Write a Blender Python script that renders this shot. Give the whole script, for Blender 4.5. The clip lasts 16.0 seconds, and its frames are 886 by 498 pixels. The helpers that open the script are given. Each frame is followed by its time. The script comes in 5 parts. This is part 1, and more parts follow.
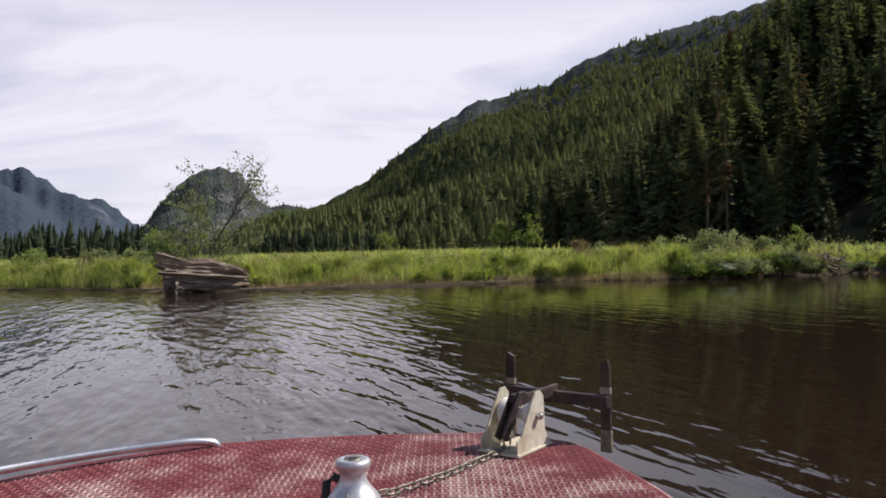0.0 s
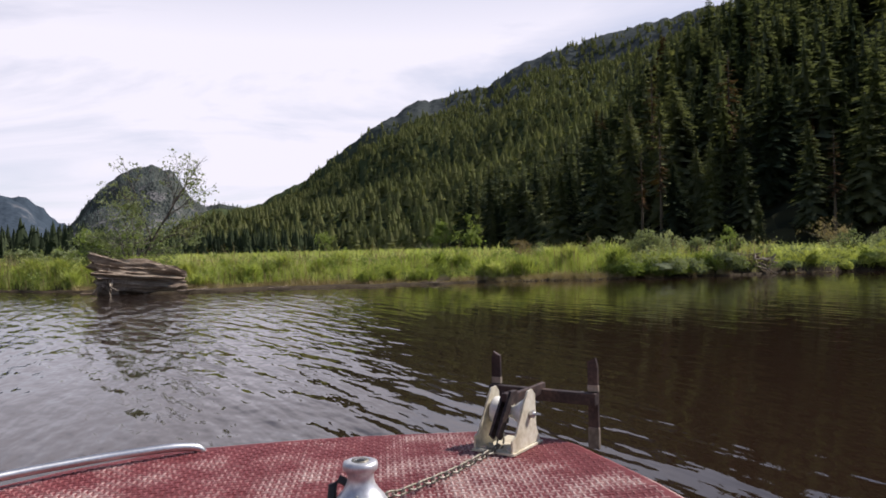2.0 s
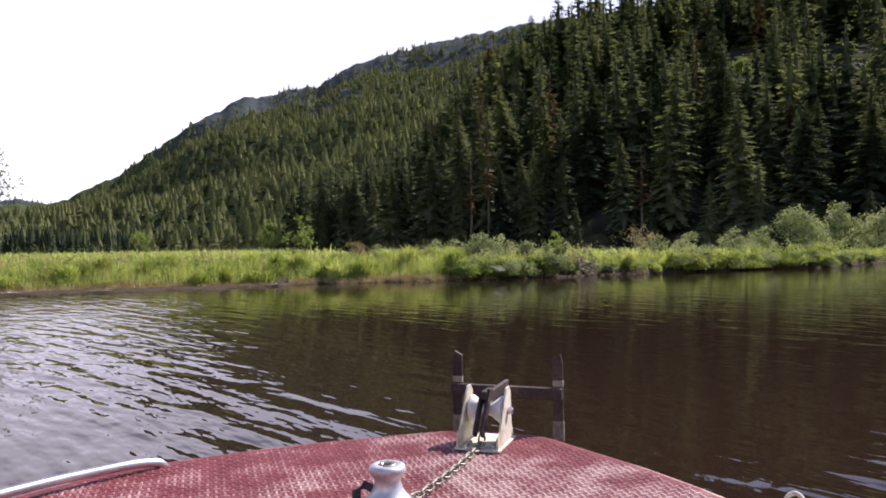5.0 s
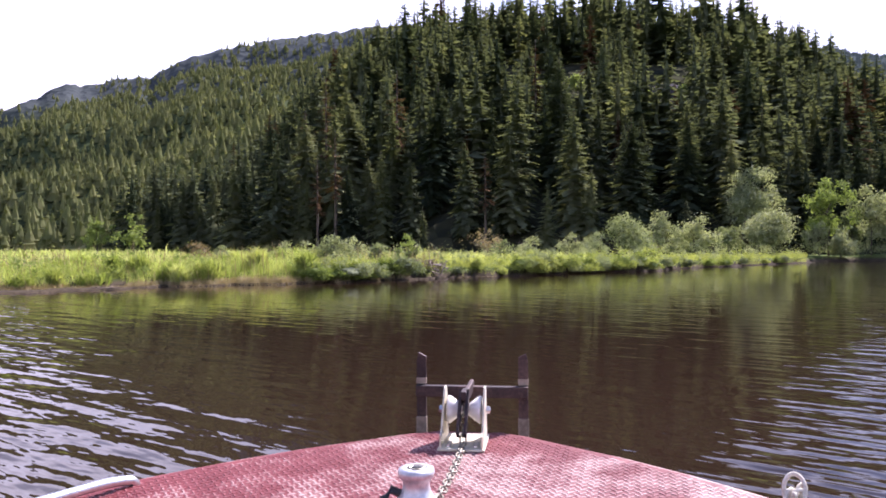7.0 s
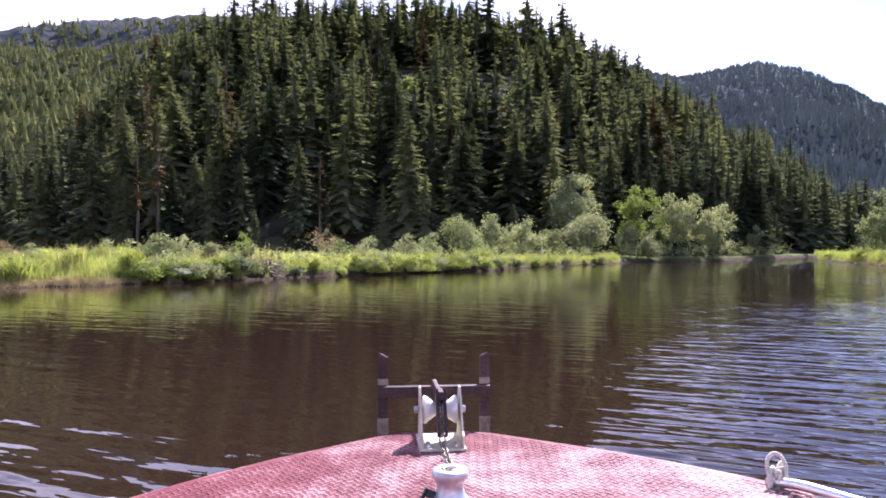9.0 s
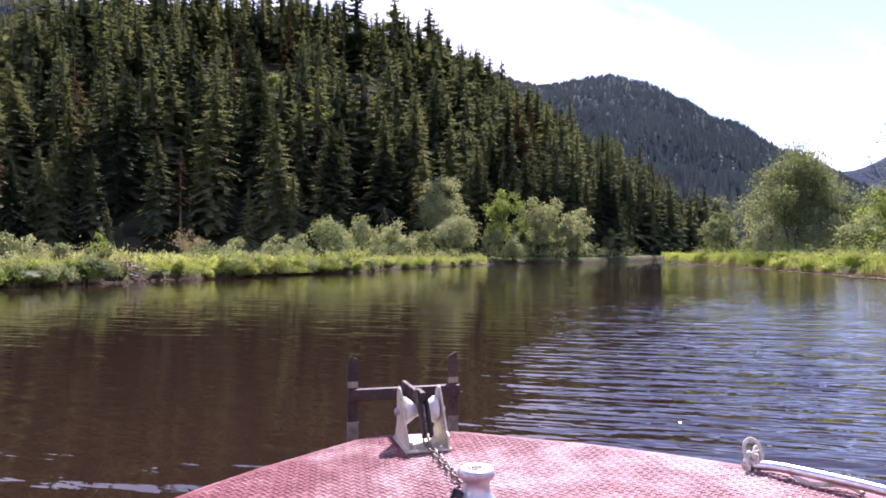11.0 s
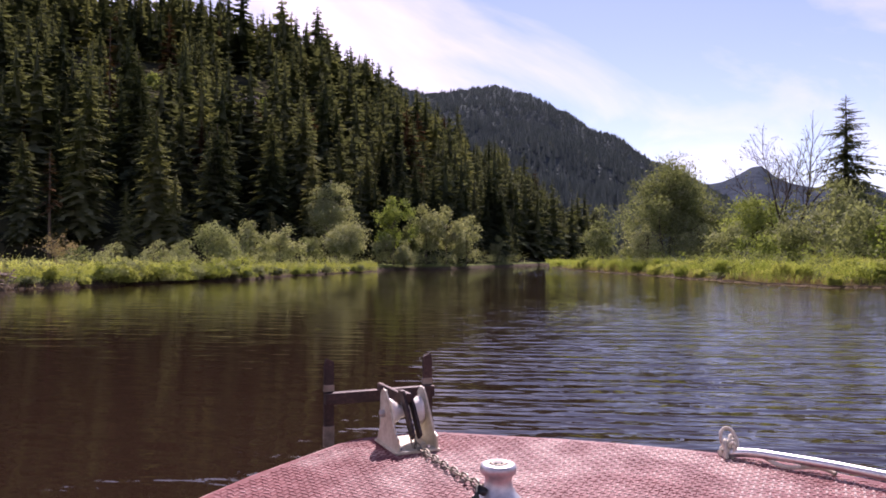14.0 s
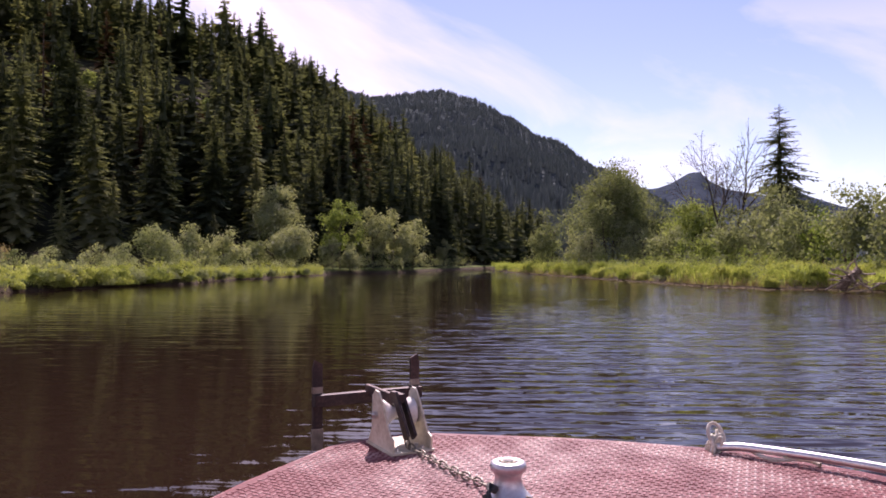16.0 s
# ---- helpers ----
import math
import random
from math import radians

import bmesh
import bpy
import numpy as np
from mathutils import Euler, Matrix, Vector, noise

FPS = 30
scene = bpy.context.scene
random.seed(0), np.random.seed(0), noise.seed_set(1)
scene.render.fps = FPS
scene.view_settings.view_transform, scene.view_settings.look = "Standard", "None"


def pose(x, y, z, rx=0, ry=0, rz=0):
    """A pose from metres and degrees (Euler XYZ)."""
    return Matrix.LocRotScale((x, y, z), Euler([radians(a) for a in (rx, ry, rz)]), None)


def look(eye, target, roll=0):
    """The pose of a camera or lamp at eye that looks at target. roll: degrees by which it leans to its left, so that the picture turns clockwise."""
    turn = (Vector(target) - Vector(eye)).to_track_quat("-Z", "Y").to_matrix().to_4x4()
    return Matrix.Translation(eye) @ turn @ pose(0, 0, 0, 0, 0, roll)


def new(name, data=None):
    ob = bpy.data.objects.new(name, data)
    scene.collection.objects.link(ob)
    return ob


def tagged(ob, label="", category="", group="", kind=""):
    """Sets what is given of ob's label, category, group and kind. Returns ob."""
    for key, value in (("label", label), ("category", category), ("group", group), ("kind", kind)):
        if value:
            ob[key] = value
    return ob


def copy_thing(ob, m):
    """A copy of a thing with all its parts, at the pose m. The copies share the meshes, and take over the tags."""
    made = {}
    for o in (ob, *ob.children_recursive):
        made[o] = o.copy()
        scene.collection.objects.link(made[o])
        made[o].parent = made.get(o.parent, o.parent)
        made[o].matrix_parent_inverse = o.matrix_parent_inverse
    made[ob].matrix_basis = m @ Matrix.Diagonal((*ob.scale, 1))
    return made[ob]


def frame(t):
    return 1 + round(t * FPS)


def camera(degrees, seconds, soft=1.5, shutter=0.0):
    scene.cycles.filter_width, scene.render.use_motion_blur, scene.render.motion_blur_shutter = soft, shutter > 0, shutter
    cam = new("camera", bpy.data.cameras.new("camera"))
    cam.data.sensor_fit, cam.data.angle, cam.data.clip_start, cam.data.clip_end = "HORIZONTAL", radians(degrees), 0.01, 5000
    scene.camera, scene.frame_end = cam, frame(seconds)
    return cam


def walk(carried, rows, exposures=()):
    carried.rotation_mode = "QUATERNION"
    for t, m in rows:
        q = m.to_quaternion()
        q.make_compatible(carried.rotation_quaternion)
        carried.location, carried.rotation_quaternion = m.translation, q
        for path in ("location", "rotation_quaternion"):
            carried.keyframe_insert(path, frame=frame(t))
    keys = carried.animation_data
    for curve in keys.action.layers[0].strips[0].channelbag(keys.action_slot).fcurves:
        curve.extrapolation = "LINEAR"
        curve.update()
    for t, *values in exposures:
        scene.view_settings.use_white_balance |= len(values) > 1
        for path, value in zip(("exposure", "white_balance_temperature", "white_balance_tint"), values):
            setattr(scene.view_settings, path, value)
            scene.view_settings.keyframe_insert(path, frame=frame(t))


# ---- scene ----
BOAT_BEARING = 38.0            # the boat's heading, clockwise from the first view
SUN_BEARING, SUN_HEIGHT = 70.0, 46.0

cam = camera(62.0, 16.0, soft=1.8)
walk(cam, [
    (0, pose(-0.162, -2.350, 1.510, 90.05, 1.42, 0.00)),
    (0.5, pose(-0.187, -2.349, 1.513, 89.97, 1.91, -0.79)),
    (1, pose(-0.233, -2.348, 1.510, 90.03, 1.31, -1.84)),
    (1.5, pose(-0.284, -2.346, 1.509, 90.06, 1.07, -3.15)),
    (2, pose(-0.338, -2.341, 1.513, 89.96, 1.42, -4.71)),
    (2.5, pose(-0.404, -2.334, 1.515, 89.92, 1.26, -6.41)),
    (3, pose(-0.481, -2.324, 1.515, 89.90, 0.92, -8.39)),
    (3.5, pose(-0.561, -2.310, 1.515, 89.92, 0.97, -10.55)),
    (6, pose(-1.040, -2.158, 1.513, 89.96, 0.61, -23.87)),
    (6.5, pose(-1.150, -2.106, 1.509, 90.05, 0.45, -27.07)),
    (7, pose(-1.251, -2.048, 1.515, 89.92, 0.40, -30.13)),
    (7.5, pose(-1.352, -1.984, 1.515, 89.91, 0.36, -33.30)),
    (8, pose(-1.458, -1.910, 1.511, 90.00, 0.28, -36.74)),
    (8.5, pose(-1.557, -1.829, 1.515, 89.90, 0.17, -40.13)),
    (9, pose(-1.646, -1.748, 1.516, 89.88, 0.02, -43.27)),
    (9.5, pose(-1.721, -1.672, 1.514, 89.93, -0.10, -46.09)),
    (10, pose(-1.787, -1.598, 1.513, 89.94, -0.10, -48.74)),
    (12.5, pose(-2.027, -1.260, 1.505, 90.15, 0.16, -59.86)),
    (13, pose(-2.056, -1.210, 1.501, 90.23, 0.27, -61.41)),
    (13.5, pose(-2.073, -1.184, 1.490, 90.51, 0.01, -62.17)),
    (14, pose(-2.078, -1.175, 1.487, 90.56, -0.16, -62.39)),
    (14.5, pose(-2.083, -1.160, 1.496, 90.37, 0.47, -62.98)),
    (15, pose(-2.104, -1.120, 1.495, 90.39, 0.66, -64.24)),
    (15.5, pose(-2.130, -1.066, 1.490, 90.49, 0.03, -65.65)),
    (16, pose(-2.147, -1.032, 1.475, 90.85, -0.09, -66.63)),
], exposures=[(0, 0.10, 6400, 16), (2, 0.19, 6380, 16), (3.5, 0.36, 6330, 19), (5.8, 1.06, 6030, 27), (8.0, 1.56, 5830, 35), (10.2, 1.58, 5780, 39), (12.3, 0.9, 6350, 43), (16, 0.66, 6620, 44)])

# ---- light ----
world = bpy.data.worlds.new("sky")
scene.world = world
world.use_nodes = True
wn, wl = world.node_tree.nodes, world.node_tree.links
wn.clear()
w_out = wn.new("ShaderNodeOutputWorld")
w_bg = wn.new("ShaderNodeBackground")
w_sky = wn.new("ShaderNodeTexSky")
w_sky.sky_type = "NISHITA"
w_sky.sun_disc = False
w_sky.sun_elevation = radians(SUN_HEIGHT)
w_sky.sun_rotation = radians(SUN_BEARING)
w_sky.dust_density = 0.15
w_sky.air_density = 0.88
w_tc = wn.new("ShaderNodeTexCoord")
w_sep = wn.new("ShaderNodeSeparateXYZ")
wl.new(w_tc.outputs["Generated"], w_sep.inputs[0])
w_add = wn.new("ShaderNodeMath")
w_add.operation = "ADD"
w_add.inputs[1].default_value = 0.22
wl.new(w_sep.outputs["Z"], w_add.inputs[0])
w_div = wn.new("ShaderNodeVectorMath")
w_div.operation = "DIVIDE"
w_comb = wn.new("ShaderNodeCombineXYZ")
for k in range(3):
    wl.new(w_add.outputs[0], w_comb.inputs[k])
wl.new(w_tc.outputs["Generated"], w_div.inputs[0])
wl.new(w_comb.outputs[0], w_div.inputs[1])
w_map = wn.new("ShaderNodeMapping")
w_map.inputs["Rotation"].default_value = (0, 0, radians(25))
w_map.inputs["Scale"].default_value = (0.65, 1.2, 1.0)
w_map.inputs["Location"].default_value = (0.35, 0.2, 0.0)
wl.new(w_div.outputs[0], w_map.inputs["Vector"])
w_noise = wn.new("ShaderNodeTexNoise")
w_noise.inputs["Scale"].default_value = 1.15
w_noise.inputs["Detail"].default_value = 7
w_noise.inputs["Roughness"].default_value = 0.55
w_noise.inputs["Distortion"].default_value = 0.6
wl.new(w_map.outputs[0], w_noise.inputs["Vector"])
w_ramp = wn.new("ShaderNodeValToRGB")
w_ramp.color_ramp.elements[0].position = 0.36
w_ramp.color_ramp.elements[0].color = (0.45, 0.45, 0.45, 1)
w_ramp.color_ramp.elements[1].position = 0.62
w_ramp.color_ramp.elements[1].color = (1.2, 1.2, 1.2, 1)
wl.new(w_noise.outputs["Fac"], w_ramp.inputs[0])
w_mix = wn.new("ShaderNodeMix")
w_mix.data_type = "RGBA"
w_mix.inputs["B"].default_value = (9.0, 8.85, 9.6, 1)
w_thin = wn.new("ShaderNodeVectorMath")      # the high cloud thins out to the south-west
w_thin.operation = "DOT_PRODUCT"
w_thin.inputs[1].default_value = (math.sin(radians(112)), math.cos(radians(112)), 0)
wl.new(w_tc.outputs["Generated"], w_thin.inputs[0])
w_part = wn.new("ShaderNodeMapRange")
w_part.inputs["From Min"].default_value, w_part.inputs["From Max"].default_value = 0.3, 0.9
w_part.inputs["To Min"].default_value, w_part.inputs["To Max"].default_value = 0.0, 0.9
wl.new(w_thin.outputs["Value"], w_part.inputs["Value"])
w_fac = wn.new("ShaderNodeMath")
w_fac.operation, w_fac.use_clamp = "SUBTRACT", True
wl.new(w_ramp.outputs[0], w_fac.inputs[0])
wl.new(w_part.outputs[0], w_fac.inputs[1])
w_high = wn.new("ShaderNodeMapRange")        # and overhead
w_high.inputs["From Min"].default_value, w_high.inputs["From Max"].default_value = 0.27, 0.52
w_high.inputs["To Min"].default_value, w_high.inputs["To Max"].default_value = 0.0, 0.95
wl.new(w_sep.outputs["Z"], w_high.inputs["Value"])
w_fac2 = wn.new("ShaderNodeMath")
w_fac2.operation, w_fac2.use_clamp = "SUBTRACT", True
wl.new(w_fac.outputs[0], w_fac2.inputs[0])
wl.new(w_high.outputs[0], w_fac2.inputs[1])
wl.new(w_fac2.outputs[0], w_mix.inputs["Factor"])
wl.new(w_sky.outputs[0], w_mix.inputs["A"])
wl.new(w_mix.outputs["Result"], w_bg.inputs["Color"])
w_bg.inputs["Strength"].default_value = 0.09
wl.new(w_bg.outputs[0], w_out.inputs[0])


def polar(b, d, z=0.0):
    """A place from its bearing (degrees, clockwise from the first view) and its distance from the bow."""
    a = radians(b)
    return Vector((d * math.sin(a), d * math.cos(a), z))


sun_data = bpy.data.lights.new("sun", "SUN")
sun_data.energy, sun_data.angle, sun_data.color = 5.0, radians(0.6), (1.0, 0.95, 0.87)
sun_ob = new("sun", sun_data)
sun_at = polar(SUN_BEARING, 100 * math.cos(radians(SUN_HEIGHT)), 100 * math.sin(radians(SUN_HEIGHT)))
sun_ob.matrix_world = look(sun_at, (0, 0, 0))


# ---- materials ----
def node_mat(name):
    m = bpy.data.materials.new(name)
    m.use_nodes = True
    nt = m.node_tree
    return m, nt.nodes, nt.links, nt.nodes["Principled BSDF"], nt.nodes["Material Output"]


def coords(n, l, scale=(1, 1, 1), world_space=True):
    mp = n.new("ShaderNodeMapping")
    mp.inputs["Scale"].default_value = scale
    if world_space:
        g = n.new("ShaderNodeNewGeometry")
        l.new(g.outputs["Position"], mp.inputs["Vector"])
    else:
        t = n.new("ShaderNodeTexCoord")
        l.new(t.outputs["Object"], mp.inputs["Vector"])
    return mp.outputs[0]


def noise_tex(n, l, vec, scale, detail=5, rough=0.6):
    t = n.new("ShaderNodeTexNoise")
    t.inputs["Scale"].default_value = scale
    t.inputs["Detail"].default_value = detail
    t.inputs["Roughness"].default_value = rough
    l.new(vec, t.inputs["Vector"])
    return t.outputs["Fac"]


def ramp(n, l, fac, stops):
    r = n.new("ShaderNodeValToRGB")
    els = r.color_ramp.elements
    while len(els) < len(stops):
        els.new(0.5)
    for e, (p, c) in zip(els, stops):
        e.position, e.color = p, (*c, 1)
    l.new(fac, r.inputs[0])
    return r.outputs[0]


def mix_rgb(n, l, fac, a, b, mode="MIX"):
    m = n.new("ShaderNodeMix")
    m.data_type, m.blend_type = "RGBA", mode
    for key, v in (("Factor", fac), ("A", a), ("B", b)):
        if isinstance(v, (int, float)):
            m.inputs[key].default_value = v
        elif isinstance(v, tuple):
            m.inputs[key].default_value = (*v, 1)
        else:
            l.new(v, m.inputs[key])
    return m.outputs["Result"]


def bump(n, l, height, strength, distance, bsdf):
    b = n.new("ShaderNodeBump")
    b.inputs["Strength"].default_value = strength
    b.inputs["Distance"].default_value = distance
    l.new(height, b.inputs["Height"])
    l.new(b.outputs[0], bsdf.inputs["Normal"])


def rough_mat(name, dark, mid, light, scale=2.0, fine=30.0, roughness=0.85, metal=0.0, relief=0.3, depth=0.02, squash=(1, 1, 1), world_space=False):
    """A worn surface: three tones by a broad noise, broken up by a fine one."""
    m, n, l, bsdf, out = node_mat(name)
    v = coords(n, l, squash, world_space)
    broad, small = noise_tex(n, l, v, scale), noise_tex(n, l, v, fine, 4, 0.7)
    add = n.new("ShaderNodeMath")
    add.operation = "MULTIPLY_ADD"
    add.inputs[1].default_value = 0.45
    l.new(small, add.inputs[0])
    sub = n.new("ShaderNodeMath")
    sub.operation = "MULTIPLY"
    sub.inputs[1].default_value = 0.55
    l.new(broad, sub.inputs[0])
    l.new(sub.outputs[0], add.inputs[2])
    l.new(ramp(n, l, add.outputs[0], [(0.36, dark), (0.5, mid), (0.64, light)]), bsdf.inputs["Base Color"])
    bsdf.inputs["Roughness"].default_value, bsdf.inputs["Metallic"].default_value = roughness, metal
    bump(n, l, add.outputs[0], relief, depth, bsdf)
    return m


def leaf_mat(name, dark, mid, light, patch=0.15, through_light=0.35, roughness=0.6, sheen=0.06):
    """Leaves or needles: each a little different, whole patches different too, and light comes through them."""
    m, n, l, bsdf, out = node_mat(name)
    g = n.new("ShaderNodeNewGeometry")
    info = n.new("ShaderNodeObjectInfo")
    v = coords(n, l)
    spot = noise_tex(n, l, v, patch, 3)
    s = n.new("ShaderNodeMath")
    s.operation = "MULTIPLY_ADD"
    s.inputs[1].default_value = 0.28
    l.new(g.outputs["Random Per Island"], s.inputs[0])
    q = n.new("ShaderNodeMath")
    q.operation = "MULTIPLY_ADD"
    q.inputs[1].default_value = 0.55
    l.new(spot, q.inputs[0])
    r = n.new("ShaderNodeMath")
    r.operation = "MULTIPLY"
    r.inputs[1].default_value = 0.3
    l.new(info.outputs["Random"], r.inputs[0])
    l.new(r.outputs[0], q.inputs[2])
    l.new(q.outputs[0], s.inputs[2])
    col = ramp(n, l, s.outputs[0], [(0.28, dark), (0.52, mid), (0.78, light)])
    l.new(col, bsdf.inputs["Base Color"])
    bsdf.inputs["Roughness"].default_value = roughness
    bsdf.inputs["Specular IOR Level"].default_value = sheen
    if through_light:
        tr = n.new("ShaderNodeBsdfTranslucent")
        l.new(mix_rgb(n, l, 1.0, col, (1.0, 1.0, 0.55), "MULTIPLY"), tr.inputs["Color"])
        ms = n.new("ShaderNodeMixShader")
        ms.inputs[0].default_value = through_light
        l.new(bsdf.outputs[0], ms.inputs[1])
        l.new(tr.outputs[0], ms.inputs[2])
        l.new(ms.outputs[0], out.inputs["Surface"])
    return m


def water_mat():
    m, n, l, bsdf, out = node_mat("river_water")
    bsdf.inputs["Base Color"].default_value = (0.019, 0.0110, 0.0070, 1)
    bsdf.inputs["Roughness"].default_value = 0.014
    bsdf.inputs["IOR"].default_value = 1.33
    g = n.new("ShaderNodeNewGeometry")

    def waves(turn, stretch, size, detail, rough):
        mp = n.new("ShaderNodeMapping")
        mp.vector_type = "TEXTURE"
        mp.inputs["Rotation"].default_value = (0, 0, radians(turn))
        mp.inputs["Scale"].default_value = (stretch, 1, 1)
        l.new(g.outputs["Position"], mp.inputs["Vector"])
        return noise_tex(n, l, mp.outputs[0], size, detail, rough)

    a = waves(114, 4.2, 4.4, 1, 0.4)
    b = waves(107, 3.2, 11.0, 1, 0.5)
    gust = waves(120, 1.5, 0.05, 2, 0.5)
    s = n.new("ShaderNodeMath")
    s.operation = "MULTIPLY_ADD"
    s.inputs[1].default_value = 0.24
    l.new(b, s.inputs[0])
    l.new(a, s.inputs[2])
    swell = n.new("ShaderNodeMath")
    swell.operation = "MULTIPLY_ADD"
    swell.inputs[1].default_value = 1.15
    l.new(waves(112, 5.0, 2.3, 1, 0.4), swell.inputs[0])
    l.new(s.outputs[0], swell.inputs[2])
    k = n.new("ShaderNodeMapRange")
    k.inputs["From Min"].default_value, k.inputs["From Max"].default_value = 0.35, 0.65
    k.inputs["To Min"].default_value, k.inputs["To Max"].default_value = 0.3, 1.0
    l.new(gust, k.inputs["Value"])
    unit, dot = n.new("ShaderNodeVectorMath"), n.new("ShaderNodeVectorMath")
    unit.operation, dot.operation = "NORMALIZE", "DOT_PRODUCT"
    l.new(g.outputs["Position"], unit.inputs[0])
    l.new(unit.outputs[0], dot.inputs[0])
    dot.inputs[1].default_value = (math.sin(radians(115)), math.cos(radians(115)), 0)
    sides = []                       # open water up and down the river is rippled, the lee of the hill is calm
    for calm, windy, strength in ((-0.38, -0.66, 1.15), (0.56, 0.88, 1.0)):
        side = n.new("ShaderNodeMapRange")
        side.inputs["From Min"].default_value, side.inputs["From Max"].default_value = calm, windy
        side.inputs["To Min"].default_value, side.inputs["To Max"].default_value = 0.13, strength
        l.new(dot.outputs["Value"], side.inputs["Value"])
        sides.append(side.outputs[0])
    lee = n.new("ShaderNodeMath")
    lee.operation = "MAXIMUM"
    l.new(sides[0], lee.inputs[0])
    l.new(sides[1], lee.inputs[1])
    h, h2 = n.new("ShaderNodeMath"), n.new("ShaderNodeMath")
    h.operation = h2.operation = "MULTIPLY"
    l.new(swell.outputs[0], h2.inputs[0])
    l.new(lee.outputs[0], h2.inputs[1])
    l.new(h2.outputs[0], h.inputs[0])
    l.new(k.outputs[0], h.inputs[1])
    far, dist, h3 = n.new("ShaderNodeVectorMath"), n.new("ShaderNodeMapRange"), n.new("ShaderNodeMath")
    far.operation, h3.operation = "LENGTH", "MULTIPLY"                # near the boat the waves are built
    l.new(g.outputs["Position"], far.inputs[0])
    l.new(far.outputs["Value"], dist.inputs["Value"])
    dist.inputs["From Min"].default_value, dist.inputs["From Max"].default_value = 4, 22
    dist.inputs["To Min"].default_value, dist.inputs["To Max"].default_value = 0.85, 1.0
    l.new(h.outputs[0], h3.inputs[0])
    l.new(dist.outputs[0], h3.inputs[1])
    bump(n, l, h3.outputs[0], 0.6, 0.125, bsdf)
    return m


def ground_mat():
    """Marsh soil: wet brown mud at the water's edge, moss and thatch above it."""
    m, n, l, bsdf, out = node_mat("marsh_soil")
    v = coords(n, l)
    broad, small = noise_tex(n, l, v, 0.4), noise_tex(n, l, v, 9, 6, 0.7)
    grass = ramp(n, l, broad, [(0.3, (0.05, 0.075, 0.016)), (0.5, (0.085, 0.12, 0.025)), (0.7, (0.13, 0.15, 0.04))])
    mud = ramp(n, l, small, [(0.35, (0.024, 0.018, 0.011)), (0.6, (0.075, 0.058, 0.037))])
    sep = n.new("ShaderNodeSeparateXYZ")
    l.new(v, sep.inputs[0])
    mr = n.new("ShaderNodeMapRange")
    mr.inputs["From Min"].default_value, mr.inputs["From Max"].default_value = 0.18, 0.42
    l.new(sep.outputs["Z"], mr.inputs["Value"])
    l.new(mix_rgb(n, l, mr.outputs[0], mud, grass), bsdf.inputs["Base Color"])
    bsdf.inputs["Roughness"].default_value = 1.0
    bsdf.inputs["Specular IOR Level"].default_value = 0.08
    bump(n, l, small, 0.6, 0.05, bsdf)
    return m


def slope_mat(name, wood_dark, wood_light, rock, rock_from, scale, heath=None, relief=3.0):
    """A wooded slope seen from afar: crowns as small cells, with bare rock showing on the noise's peaks."""
    m, n, l, bsdf, out = node_mat(name)
    v = coords(n, l)
    cells = n.new("ShaderNodeTexVoronoi")
    cells.inputs["Scale"].default_value = scale
    l.new(v, cells.inputs["Vector"])
    broad = noise_tex(n, l, v, scale * 0.08, 6)
    wood = ramp(n, l, cells.outputs["Distance"], [(0.0, wood_light), (0.75, wood_dark)])
    cliffs = noise_tex(n, l, coords(n, l, (1, 1, 0.5)), scale * 0.12, 8, 0.65)
    fac = n.new("ShaderNodeMapRange")
    fac.inputs["From Min"].default_value, fac.inputs["From Max"].default_value = rock_from, rock_from + 0.05
    l.new(cliffs, fac.inputs["Value"])
    stone = mix_rgb(n, l, noise_tex(n, l, v, scale * 1.5, 6), rock, tuple(c * 0.45 for c in rock))
    wood2 = mix_rgb(n, l, broad, wood, wood_dark)
    if heath:                       # bare heath and rock above the tree line
        sep, up = n.new("ShaderNodeSeparateXYZ"), n.new("ShaderNodeMapRange")
        l.new(v, sep.inputs[0])
        lift = n.new("ShaderNodeMath")
        lift.operation = "MULTIPLY_ADD"
        lift.inputs[1].default_value = 60
        l.new(cliffs, lift.inputs[0])
        l.new(sep.outputs["Z"], lift.inputs[2])
        up.inputs["From Min"].default_value, up.inputs["From Max"].default_value = heath[0] + 30, heath[1] + 30
        l.new(lift.outputs[0], up.inputs["Value"])
        wood2 = mix_rgb(n, l, up.outputs[0], wood2, heath[2])
    l.new(mix_rgb(n, l, fac.outputs[0], wood2, stone), bsdf.inputs["Base Color"])
    bsdf.inputs["Roughness"].default_value = 1.0
    bsdf.inputs["Specular IOR Level"].default_value = 0.0
    bump(n, l, cells.outputs["Distance"], 1.0, relief, bsdf)
    return m


